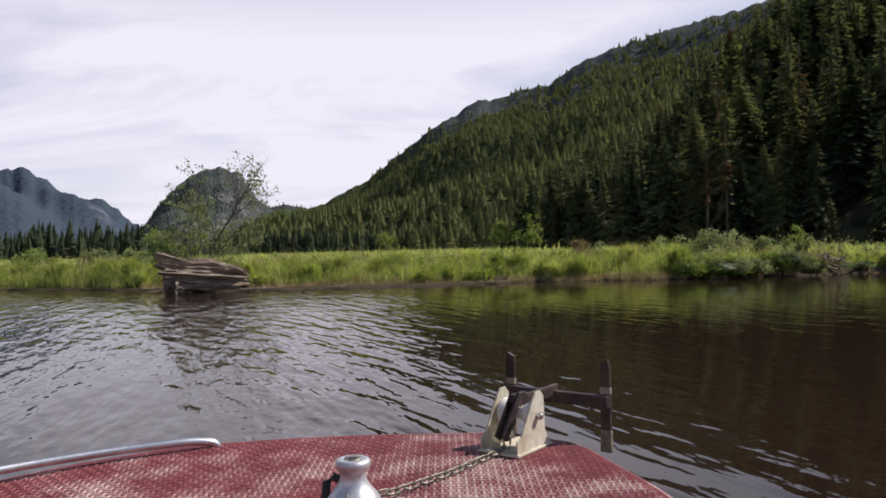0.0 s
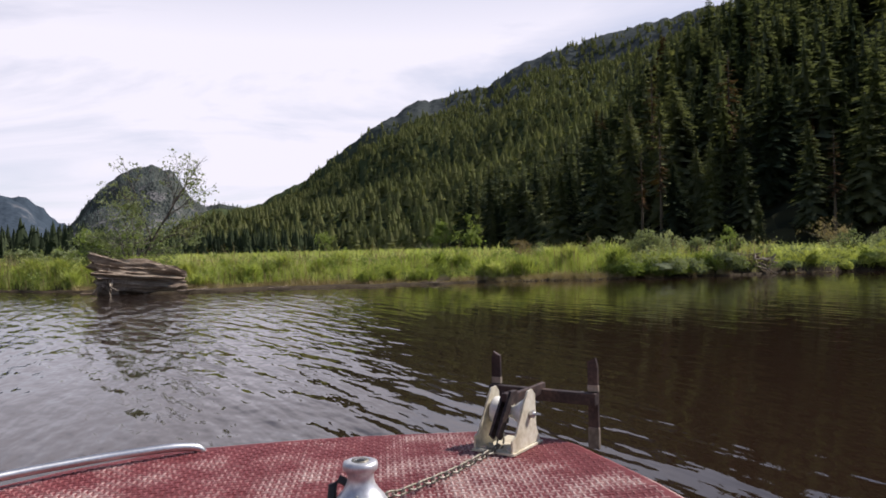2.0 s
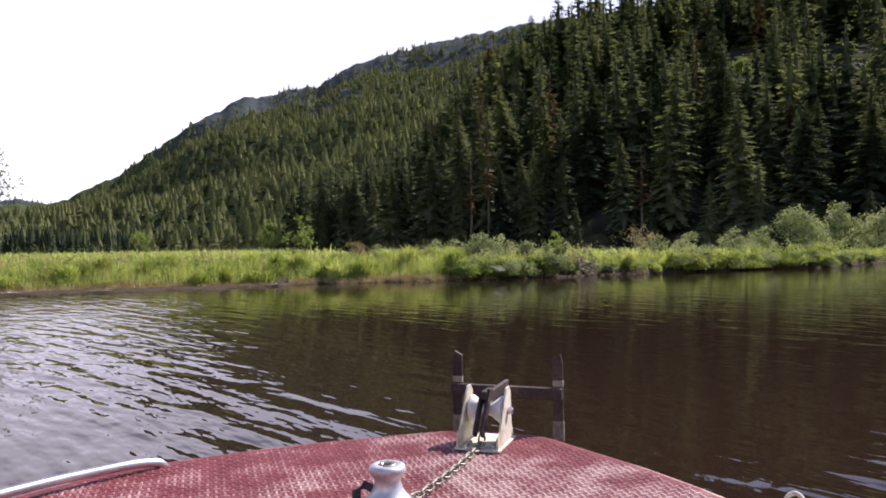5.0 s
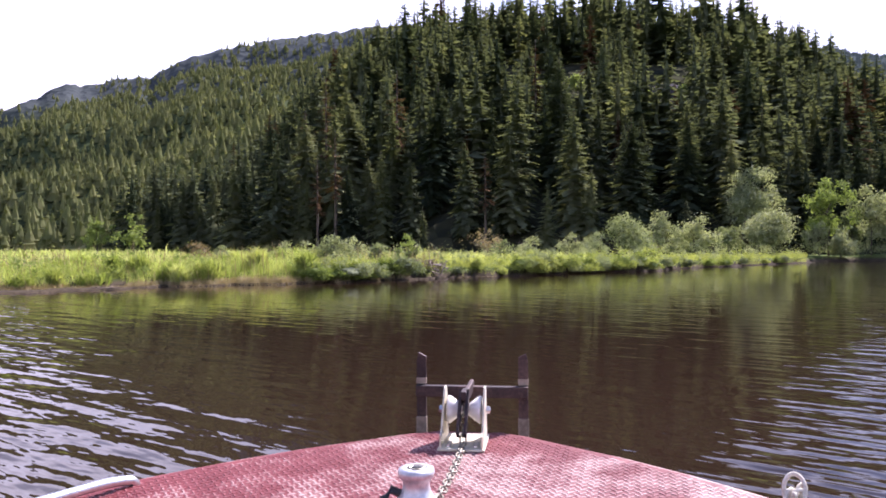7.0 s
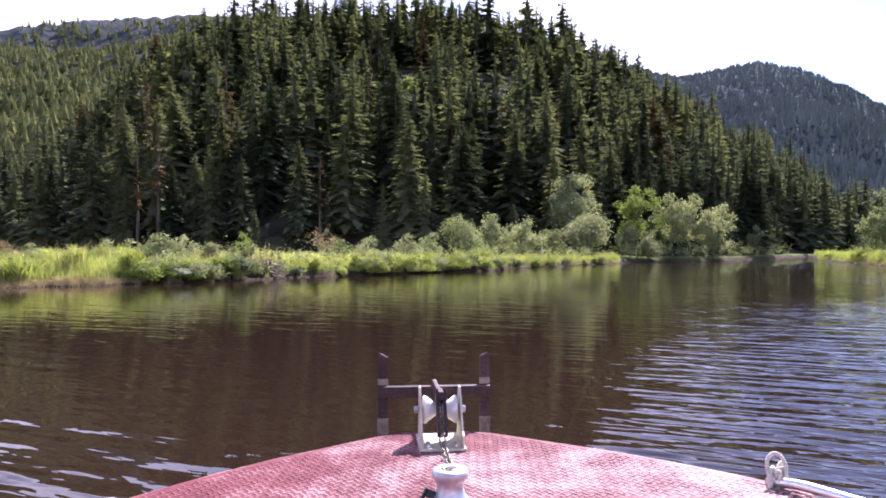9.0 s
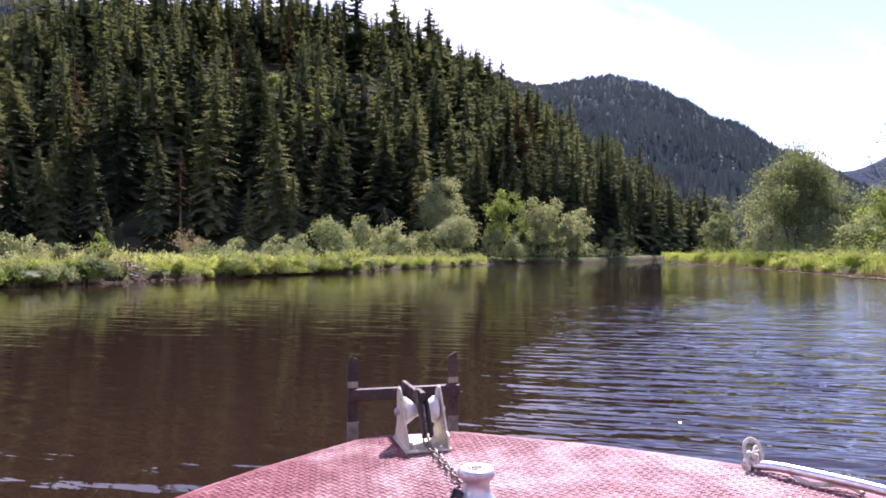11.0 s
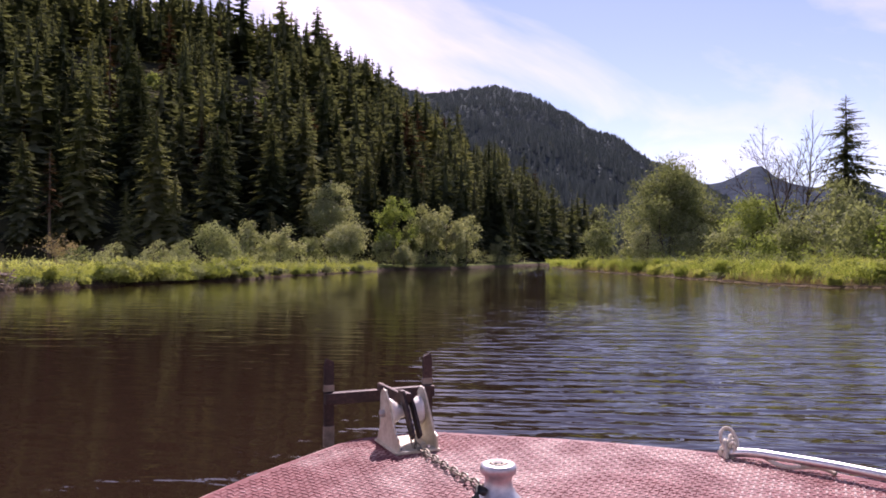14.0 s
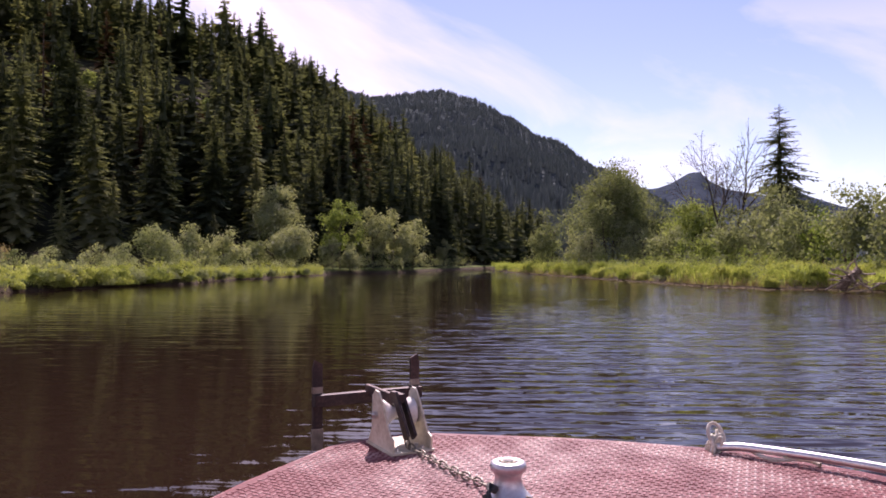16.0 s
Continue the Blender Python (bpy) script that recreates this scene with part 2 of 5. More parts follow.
def deck_mat(name, reds, bare, rubbed):
    """Red deck paint, rubbed pale in broad patches where feet and chain have worn it. rubbed: how soon bare metal shows."""
    m, n, l, bsdf, out = node_mat(name)
    v = coords(n, l, (1, 1, 1), False)
    broad, mid, fine = noise_tex(n, l, v, 1.7, 3, 0.55), noise_tex(n, l, v, 7, 5, 0.65), noise_tex(n, l, v, 60, 5, 0.7)
    red = ramp(n, l, mid, [(0.3, reds[0]), (0.55, reds[1]), (0.75, reds[2])])
    add, sum_up = n.new("ShaderNodeMath"), n.new("ShaderNodeMath")
    add.operation = sum_up.operation = "MULTIPLY_ADD"
    add.inputs[1].default_value, sum_up.inputs[1].default_value = 0.35, 0.55
    l.new(fine, add.inputs[0])
    l.new(mid, sum_up.inputs[0])
    l.new(broad, add.inputs[2])
    l.new(add.outputs[0], sum_up.inputs[2])
    fac = n.new("ShaderNodeMapRange")
    fac.inputs["From Min"].default_value, fac.inputs["From Max"].default_value = rubbed, rubbed + 0.2
    l.new(sum_up.outputs[0], fac.inputs["Value"])
    l.new(mix_rgb(n, l, fac.outputs[0], red, bare), bsdf.inputs["Base Color"])
    bsdf.inputs["Roughness"].default_value = 0.6
    bsdf.inputs["Specular IOR Level"].default_value = 0.3
    bump(n, l, fine, 0.25, 0.002, bsdf)
    return m


M_WATER, M_GROUND = water_mat(), ground_mat()
M_DECK = deck_mat("red_deck_paint", ((0.10, 0.016, 0.018), (0.15, 0.025, 0.028), (0.205, 0.043, 0.043)), (0.32, 0.19, 0.16), 1.02)
M_LUG = deck_mat("scuffed_tread", ((0.16, 0.032, 0.035), (0.25, 0.080, 0.080), (0.35, 0.155, 0.15)), (0.50, 0.37, 0.33), 0.90)
M_NEEDLE = leaf_mat("spruce_needles", (0.070, 0.080, 0.053), (0.122, 0.142, 0.082), (0.190, 0.205, 0.108), 0.11, 0.36, 0.9, 0.0)
M_NEEDLE_FAR = leaf_mat("distant_needles", (0.090, 0.110, 0.056), (0.162, 0.188, 0.084), (0.255, 0.265, 0.12), 0.05, 0.5, 0.9, 0.0)
# needles paled and blued: the air's haze over distant forest, painted in
M_NEEDLE_HAZE = leaf_mat("haze_blue_needles", (0.105, 0.130, 0.128), (0.140, 0.168, 0.162), (0.180, 0.210, 0.195), 0.02, 0.3, 0.9, 0.0)
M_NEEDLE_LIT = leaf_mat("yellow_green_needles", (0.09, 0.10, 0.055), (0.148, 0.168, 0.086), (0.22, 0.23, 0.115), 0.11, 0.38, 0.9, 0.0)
M_NEEDLE_DARK = leaf_mat("deep_green_needles", (0.034, 0.046, 0.029), (0.052, 0.067, 0.040), (0.074, 0.093, 0.050), 0.11, 0.24, 0.9, 0.0)
M_NEEDLE_DRY = leaf_mat("dry_rusty_needles", (0.05, 0.03, 0.018), (0.09, 0.055, 0.03), (0.14, 0.09, 0.05), 0.3, 0.15, 0.9, 0.0)
M_LEAF = leaf_mat("alder_leaves", (0.135, 0.165, 0.080), (0.215, 0.252, 0.135), (0.31, 0.345, 0.20), 0.5, 0.48, 0.6, 0.06)
M_LEAF_GREY = leaf_mat("willow_leaves", (0.19, 0.215, 0.125), (0.30, 0.33, 0.185), (0.43, 0.46, 0.28), 0.5, 0.45, 0.6, 0.06)
M_LEAF_YELLOW = leaf_mat("young_yellow_leaves", (0.13, 0.185, 0.045), (0.21, 0.275, 0.08), (0.31, 0.37, 0.13), 0.8, 0.48)
M_GRASS = leaf_mat("marsh_grass", (0.22, 0.29, 0.072), (0.41, 0.48, 0.14), (0.60, 0.61, 0.27), 0.22, 0.54)
M_SEDGE = leaf_mat("bank_sedge", (0.125, 0.18, 0.040), (0.26, 0.32, 0.083), (0.42, 0.45, 0.145), 0.4, 0.52)
M_STRAW = leaf_mat("dead_straw", (0.18, 0.13, 0.062), (0.32, 0.25, 0.13), (0.48, 0.40, 0.24), 0.6, 0.25)
M_BARK = rough_mat("bark", (0.035, 0.026, 0.02), (0.08, 0.06, 0.045), (0.15, 0.12, 0.10), 3, 25, 0.9, 0, 0.6, 0.03, (3, 3, 0.6))
M_BARK_PALE = rough_mat("pale_bark", (0.07, 0.06, 0.05), (0.15, 0.13, 0.11), (0.27, 0.25, 0.22), 3, 25, 0.9, 0, 0.5, 0.02, (3, 3, 0.6))
M_LOG = rough_mat("weathered_log", (0.045, 0.031, 0.021), (0.25, 0.182, 0.128), (0.52, 0.43, 0.325), 3.4, 26, 0.9, 0, 1.0, 0.06, (0.35, 3, 3))
M_ROOT = rough_mat("dead_roots", (0.10, 0.075, 0.055), (0.26, 0.205, 0.155), (0.44, 0.37, 0.29), 4, 25, 0.9, 0, 0.5, 0.02)
M_CREAM = rough_mat("cream_paint_on_steel", (0.42, 0.36, 0.24), (0.62, 0.56, 0.42), (0.76, 0.72, 0.60), 9, 60, 0.5, 0, 0.25, 0.002)
M_ROLLER = rough_mat("white_nylon", (0.60, 0.57, 0.50), (0.74, 0.72, 0.66), (0.82, 0.80, 0.75), 12, 60, 0.45, 0, 0.1, 0.002)
M_STEEL = rough_mat("bright_steel", (0.45, 0.45, 0.46), (0.62, 0.62, 0.63), (0.75, 0.75, 0.76), 12, 90, 0.32, 1.0, 0.1, 0.001)
M_ALU = rough_mat("brushed_aluminium", (0.50, 0.50, 0.50), (0.66, 0.66, 0.66), (0.78, 0.78, 0.78), 6, 80, 0.38, 1.0, 0.1, 0.001)
M_CAST = rough_mat("worn_cast_aluminium", (0.46, 0.46, 0.47), (0.62, 0.62, 0.63), (0.76, 0.76, 0.77), 10, 90, 0.42, 0.65, 0.12, 0.001)
M_CHAIN = rough_mat("galvanised_chain", (0.12, 0.11, 0.08), (0.24, 0.22, 0.17), (0.38, 0.36, 0.30), 20, 120, 0.55, 0.7, 0.2, 0.001)
M_RUST = rough_mat("dark_rusty_iron", (0.018, 0.012, 0.012), (0.045, 0.028, 0.026), (0.12, 0.075, 0.06), 9, 70, 0.6, 0.3, 0.4, 0.003)
M_ROPE = rough_mat("white_rope", (0.40, 0.36, 0.28), (0.62, 0.58, 0.48), (0.76, 0.73, 0.65), 30, 160, 0.9, 0, 0.6, 0.004)
M_BLACK = rough_mat("black_rubber", (0.012, 0.012, 0.012), (0.025, 0.025, 0.025), (0.06, 0.06, 0.06), 10, 80, 0.6, 0, 0.2, 0.002)
M_HULL = rough_mat("hull_plate", (0.22, 0.22, 0.22), (0.34, 0.34, 0.34), (0.45, 0.45, 0.45), 3, 40, 0.5, 0.4, 0.15, 0.002)
M_HILL = slope_mat("forest_floor_slope", (0.040, 0.042, 0.026), (0.060, 0.062, 0.036), (0.12, 0.115, 0.105), 0.85, 0.25)
M_MOUNT = slope_mat("wooded_mountain", (0.055, 0.070, 0.032), (0.080, 0.100, 0.045), (0.22, 0.215, 0.21), 0.66, 0.16, (66, 100, (0.064, 0.073, 0.072)), 1.2)
# same haze tint in the slope's own colours
M_RIVER_MOUNT = slope_mat("haze_blue_wooded_slope", (0.075, 0.092, 0.090), (0.100, 0.120, 0.115), (0.22, 0.22, 0.22), 0.72, 0.16)
M_DOME = slope_mat("rocky_dome", (0.066, 0.074, 0.066), (0.094, 0.102, 0.088), (0.20, 0.195, 0.19), 0.54, 0.22)
# the blue is distance haze, put into the base colour
M_FAR_HAZE = slope_mat("haze_blue_mountain", (0.048, 0.064, 0.082), (0.066, 0.084, 0.104), (0.17, 0.18, 0.20), 0.62, 0.06)
M_ROCK = rough_mat("grey_rock", (0.030, 0.028, 0.028), (0.062, 0.056, 0.054), (0.15, 0.13, 0.115), 0.25, 2.5, 0.95, 0, 0.8, 0.3, (1, 1, 2), True)


# ---- building helpers ----
def mesh_from(name, verts, faces, mat, smooth=False):
    """A mesh from arrays: verts (n, 3), faces (m, 3 or 4), or a list of such face arrays."""
    me = bpy.data.meshes.new(name)
    groups = faces if isinstance(faces, list) else [faces]
    groups = [np.asarray(g, dtype=np.int32) for g in groups if len(g)]
    me.vertices.add(len(verts))
    me.vertices.foreach_set("co", np.asarray(verts, dtype=np.float32).ravel())
    idx = np.concatenate([g.ravel() for g in groups])
    tot = np.concatenate([np.full(len(g), g.shape[1], dtype=np.int32) for g in groups])
    start = np.concatenate([[0], np.cumsum(tot)[:-1]]).astype(np.int32)
    me.loops.add(len(idx))
    me.loops.foreach_set("vertex_index", idx)
    me.polygons.add(len(tot))
    me.polygons.foreach_set("loop_start", start)
    me.polygons.foreach_set("use_smooth", np.full(len(tot), smooth))
    me.update(calc_edges=True)
    me.materials.append(mat)
    return me


def empty(name, m=Matrix()):
    ob = new(name)
    ob.empty_display_size = 0.2
    ob.matrix_basis = m
    return ob


def part_mesh(name, me, parent, label=""):
    ob = new(name, me)
    ob.parent = parent
    return tagged(ob, label)


def part(name, bm, mat, parent, label="", smooth=False):
    me = bpy.data.meshes.new(name)
    for f in bm.faces:
        f.smooth = smooth
    bm.to_mesh(me)
    bm.free()
    me.materials.append(mat)
    return part_mesh(name, me, parent, label)


def box(bm, cx, cy, cz, sx, sy, sz, turn=0.0, bevel=0.0):
    made = bmesh.ops.create_cube(bm, size=1.0, matrix=pose(cx, cy, cz, 0, 0, turn) @ Matrix.Diagonal((sx, sy, sz, 1)))
    if bevel:
        edges = list({e for v in made["verts"] for e in v.link_edges})
        bmesh.ops.bevel(bm, geom=edges, offset=bevel, segments=2, affect="EDGES", profile=0.6)
    return bm


def lathe(profile, sides=24, axis="z"):
    """A turned body: profile of (radius, height)."""
    a = np.linspace(0, 2 * np.pi, sides, endpoint=False)
    rings = [np.stack([r * np.cos(a), r * np.sin(a), np.full(sides, z)], 1) for r, z in profile]
    v = np.concatenate(rings)
    f = []
    for i in range(len(profile) - 1):
        for j in range(sides):
            k = (j + 1) % sides
            f.append((i * sides + j, i * sides + k, (i + 1) * sides + k, (i + 1) * sides + j))
    if axis == "x":
        v = v[:, [2, 0, 1]]
    return v, np.array(f)


def tubes(lines, sides=5):
    """Tapered tubes along lines of (points, radii); gives verts and faces."""
    vs, fs, base = [], [], 0
    a = np.linspace(0, 2 * np.pi, sides, endpoint=False)
    for pts, rad in lines:
        pts = np.asarray(pts, dtype=float)
        rad = np.broadcast_to(np.asarray(rad, dtype=float), (len(pts),))
        tan = np.gradient(pts, axis=0)
        tan /= np.linalg.norm(tan, axis=1, keepdims=True) + 1e-9
        ref = np.where(np.abs(tan[:, 2:3]) > 0.9, [[1.0, 0, 0]], [[0, 0, 1.0]])
        u = np.cross(tan, ref)
        u /= np.linalg.norm(u, axis=1, keepdims=True) + 1e-9
        w = np.cross(tan, u)
        ring = pts[:, None] + rad[:, None, None] * (np.cos(a)[None, :, None] * u[:, None] + np.sin(a)[None, :, None] * w[:, None])
        vs.append(ring.reshape(-1, 3))
        n = len(pts)
        i, j = np.meshgrid(np.arange(n - 1), np.arange(sides), indexing="ij")
        k = (j + 1) % sides
        fs.append((np.stack([i * sides + j, i * sides + k, (i + 1) * sides + k, (i + 1) * sides + j], -1) + base).reshape(-1, 4))
        base += n * sides
    return np.concatenate(vs), np.concatenate(fs)


def wobble(x, y, z=0.0):
    return noise.noise(Vector((x, y, z)))


def table(rows):
    a = np.array(rows, dtype=float)
    return lambda b: np.interp(b, a[:, 0], a[:, 1])


# ---- plan: the river's edge and the hills, by bearing ----
bank = table([(-180, 45), (-120, 48), (-70, 46), (-45, 43), (-32, 41), (-26, 35.5), (-20, 32.5), (-15.5, 31), (-8, 30.3), (0, 29.6), (10, 30.2), (16, 30.2), (21, 31), (24, 31.8),
              (29, 34), (33, 36), (37, 37.5), (41, 41), (44, 43), (47, 45.5), (50.5, 54), (53, 58), (56, 65), (57.2, 70), (57.8, 74), (58.6, 76), (62, 78), (64.8, 88), (67.5, 104), (69.5, 120), (70.3, 130), (71.0, 96), (73, 80),
              (75.5, 68.5), (80, 55), (84, 47), (88, 42), (92, 40), (96, 40.5), (100, 39), (110, 35), (140, 40), (180, 45)])
forest_edge = table([(-40, 330), (-20, 330), (-8, 260), (0, 215), (5, 180), (9, 145), (14, 112), (20, 92), (30, 80), (40, 76), (50, 82), (56, 88), (58, 90), (62, 91), (64.8, 95), (67.5, 110), (69.5, 126), (70.3, 136), (76, 200)])
near_top = table([(4, 0.2), (8, 1.2), (11.6, 3.6), (14.2, 6.6), (16.8, 9.2), (20.3, 13.6), (24.7, 16.2), (29, 17.8), (33, 18.6), (40, 18.7), (45, 18.2), (50, 17.4),
                  (53, 16.3), (56, 14.5), (58.7, 12.7), (62.2, 10.6), (65.7, 8.4), (69.2, 5.4), (71.8, 2.8), (74, 0.2)])
near_crest = table([(4, 190), (12, 200), (20, 225), (37, 240), (50, 230), (60, 235), (70, 280), (76, 320)])
mid_top = table([(-16, 1.5), (-13, 3.4), (-10.7, 3.4), (-9.4, 3.7), (-7.5, 4.7), (-6, 5.5), (-3.7, 7.1), (-2.6, 7.9), (-0.1, 9.8), (1, 10.4), (2.7, 11.4), (4.5, 11.6), (6.1, 12.0), (8.6, 12.5),
                 (9.8, 13.2), (11.2, 14.1), (14.4, 15.0), (17.7, 15.7), (21.2, 16.3), (25, 16.9), (30, 16.8), (38, 16)])
dome_top = table([(-24, 0.5), (-22.4, 2.0), (-21.7, 2.8), (-20.2, 4.9), (-18.7, 6.1), (-16.7, 6.7), (-15.4, 6.2), (-14.7, 4.9), (-14.1, 3.8), (-13, 3.5), (-10.5, 3.3), (-9, 3.3), (-5, 3.0)])
left_top = table([(-60, 4), (-45, 5), (-36, 6.5), (-30.9, 6.1), (-29.6, 6.3), (-28.7, 5.6), (-27.2, 4.7), (-24.8, 3.7), (-23.1, 2.3), (-22, 2.0), (-18, 1.5)])
right_top = table([(50, 10), (56, 13.2), (57.9, 13.8), (59, 13.2), (61.5, 12.7), (64, 13.1), (66.8, 13.2), (68.5, 12.6), (70.2, 11.9), (72.2, 10.9), (73.5, 9.9), (75.5, 9.4), (77.7, 7.7), (80, 6.4), (81.3, 5.7), (83, 4.6), (88, 2)])
knob_top = table([(76, 4.5), (80, 5.0), (82.8, 5.3), (84, 5.8), (85.2, 6.5), (85.9, 6.5), (86.6, 5.8), (87.7, 5.2), (90.8, 4.5), (91.8, 5.0), (93.4, 4.2), (97, 3.2), (104, 4), (112, 3)])
back_top = table([(104, 3), (115, 6), (150, 9), (200, 7), (250, 10), (290, 7), (312, 4)])


def shore(b):
    """The water's edge, uneven."""
    a = np.radians(b)
    return bank(b) * (1 + 0.008 * np.sin(a * 61) + 0.006 * np.sin(a * 143 + 1) + 0.004 * np.sin(a * 331 + 2))


def ground_z(b, d):
    s = d - shore(b)
    cut = np.interp(b, [-180, 14, 22, 47, 53, 180], [0, 0, 1, 1, 0, 0])      # 1 where the bank is cut steep
    width = 3.0 - 1.6 * cut
    rise = np.clip((s + 0.7) / width, 0, 1)
    z = -0.55 + 1.02 * rise * rise * (3 - 2 * rise) ** (1 - 0.3 * cut)
    shelf = np.interp(b, [-24, -18, -5, 6], [0, 2.6, 2.4, 0])              # a mud shelf before the meadow
    under = np.clip((s + 1.0 + shelf) / 0.9, 0, 1)
    z = np.maximum(z, -0.75 + 0.82 * under * under * (3 - 2 * under))
    return z + np.clip(s / 40, 0, 1) * 0.12


class Slope:
    """A hill as a sheet over bearing and distance: from its foot up to a crest that shows at a given height."""

    def __init__(self, foot, crest, top, trees, power=1.0, rough=0.0, size=40.0):
        self.foot, self.crest, self.top, self.trees, self.power, self.rough, self.size = foot, crest, top, trees, power, rough, size

    def height(self, b, d):
        f, c = self.foot(b), self.crest(b)
        peak = np.maximum(1.5 + c * np.tan(np.radians(self.top(b))) - self.trees, 0.2)
        u = np.clip((d - f) / (c - f), 0, 1.6)
        up = np.where(u <= 1, np.clip(u, 0, 1) ** self.power, 1 - 0.9 * (np.clip(u, 1, 1.6) - 1))
        a = np.radians(b)
        x, y = d * np.sin(a), d * np.cos(a)
        s = self.size
        lumps = np.sin(x / s + 1.3 * np.sin(y / s * 0.7)) * np.cos(y / s * 1.1 + np.sin(x / s * 0.6)) + 0.5 * np.sin(x / s * 2.3 + y / s * 1.9)
        return 0.3 + peak * up + self.rough * lumps * np.clip(u * 4, 0, 1) * np.clip((1.02 - u) * 5, 0, 1)

    def sheet(self, name, mat, b0, b1, cols, rows, label, category):
        bs = np.linspace(b0, b1, cols)
        us = np.concatenate([np.linspace(-0.02, 1, rows), [1.03, 1.1, 1.3, 1.6]])
        B, U = np.meshgrid(bs, us, indexing="ij")
        F, C = self.foot(B), self.crest(B)
        D = F + U * (C - F)
        Z = self.height(B, D)
        A = np.radians(B)
        v = np.stack([D * np.sin(A), D * np.cos(A), Z], -1).reshape(-1, 3)
        n = len(us)
        i, j = np.meshgrid(np.arange(cols - 1), np.arange(n - 1), indexing="ij")
        f = np.stack([i * n + j, i * n + j + 1, (i + 1) * n + j + 1, (i + 1) * n + j], -1).reshape(-1, 4)
        return tagged(new(name, mesh_from(name, v, f[:, ::-1], mat, True)), label, category, kind="structure")


def const(x):
    return lambda b: np.full(np.shape(b), float(x))


NEAR = Slope(forest_edge, near_crest, near_top, 12.5, 0.95, 2.0, 16)
def rugged(top, size):
    """A skyline broken by small knolls and notches."""
    return lambda b: top(b) + size * (np.sin(b * 3.1 + 1) * np.sin(b * 1.3) + 0.6 * np.sin(b * 7.3 + 2 * np.sin(b * 1.9)) + 0.35 * np.sin(b * 17.1 + 1.5 * np.sin(b * 4.1)))


MID = Slope(lambda b: forest_edge(b) + 30, table([(-16, 760), (0, 620), (20, 560), (38, 540)]), rugged(mid_top, 0.1), 1.5, 1.1, 7.0, 40)
DOME = Slope(const(900), const(1500), rugged(dome_top, 0.08), 3.0, 0.6, 12.0, 50)
LEFT = Slope(const(1700), const(2900), rugged(left_top, 0.12), 0.0, 0.8, 36.0, 110)
RIGHT = Slope(lambda b: np.interp(b, [50, 70, 90], [300, 330, 420]), const(1150), rugged(right_top, 0.08), 6.0, 1.1, 12.0, 70)
KNOB = Slope(const(1000), const(1900), knob_top, 0.0, 0.9, 16.0, 110)
BACK = Slope(const(500), const(1700), back_top, 0.0, 1.0, 20.0, 150)

# ---- ground and water ----
cols = np.concatenate([np.arange(-180, -40, 2.0), np.arange(-40, 112, 0.4), np.arange(112, 180.1, 2.0)])
steps = np.array([-3.7, -3.2, -2.7, -2.0, -1.4, -1.0, -0.6, -0.35, -0.1, 0.15, 0.4, 0.8, 1.5, 3, 6, 12, 25, 50, 100, 200, 400, 800, 1600, 3200, 4600])
gv, n_ring = [np.array([[0, 0, -1.2]])], len(steps) + 2
for b in cols:
    e = float(shore(b))
    d = np.concatenate([[e * 0.5, e * 0.85], e + steps])
    z = ground_z(np.full(len(d), b), d)
    z[:2] = (-1.2, -0.95)
    a = radians(b)
    gv.append(np.stack([d * math.sin(a), d * math.cos(a), z], 1))
gf, gt = [], []
for i in range(len(cols) - 1):
    o, p = 1 + i * n_ring, 1 + (i + 1) * n_ring
    gt.append((0, p, o))
    for j in range(n_ring - 1):
        gf.append((o + j, p + j, p + j + 1, o + j + 1))
tagged(new("ground", mesh_from("ground", np.concatenate(gv), [np.array(gf)[:, ::-1], np.array(gt)[:, ::-1]], M_GROUND, True)),
       "low marshy river flat with muddy brown banks", "ground", kind="structure")

wb = np.radians(np.concatenate([np.arange(-45, 112, 0.44), np.arange(112, 315, 4.0)]))
wr = [1.0]
while wr[-1] < 62:
    wr.append(wr[-1] + 0.02 + 0.0072 * wr[-1])
wr = np.array(wr + list(np.geomspace(66, 420, 14)))
WR, WB = np.meshgrid(wr, wb, indexing="ij")
WX, WY = WR * np.sin(WB), WR * np.cos(WB)
gw = np.random.default_rng(21)


def waves_sum(count, shortest, span, toward, spread, steep):
    total = np.zeros_like(WR)
    for n in range(count):
        length = shortest * (span ** gw.random())
        way = radians(toward) + gw.normal(0, spread)
        kx, ky = 2 * np.pi / length * math.cos(way), 2 * np.pi / length * math.sin(way)
        phase = kx * WX + ky * WY + gw.uniform(0, 6.28) + 0.8 * np.sin(0.21 * WX * gw.normal(0, 1) + 0.21 * WY * gw.normal(0, 1) + n)
        swell = 0.55 + 0.45 * np.sin(0.13 * (WX * math.cos(n) + WY * math.sin(n)) + n * 1.7)
        fade = np.clip((length / (0.02 + 0.0072 * WR) - 2.6) / 2.5, 0, 1)
        total += steep * length / 6.28 * swell * fade * (np.sin(phase) + 0.25 * np.sin(2 * phase + 1.2))
    return total


lee = np.interp(np.cos(WB - radians(115)), [-0.66, -0.40, 0.56, 0.88], [1.0, 0.07, 0.09, 1.0])       # the hill keeps the wind off
right = np.clip((((np.degrees(WB) + 180) % 360 - 180) - 12) / 36, 0, 1)
near = np.clip((9 - WR) / 4, 0, 1)            # close to the bow the ripples run along the hull
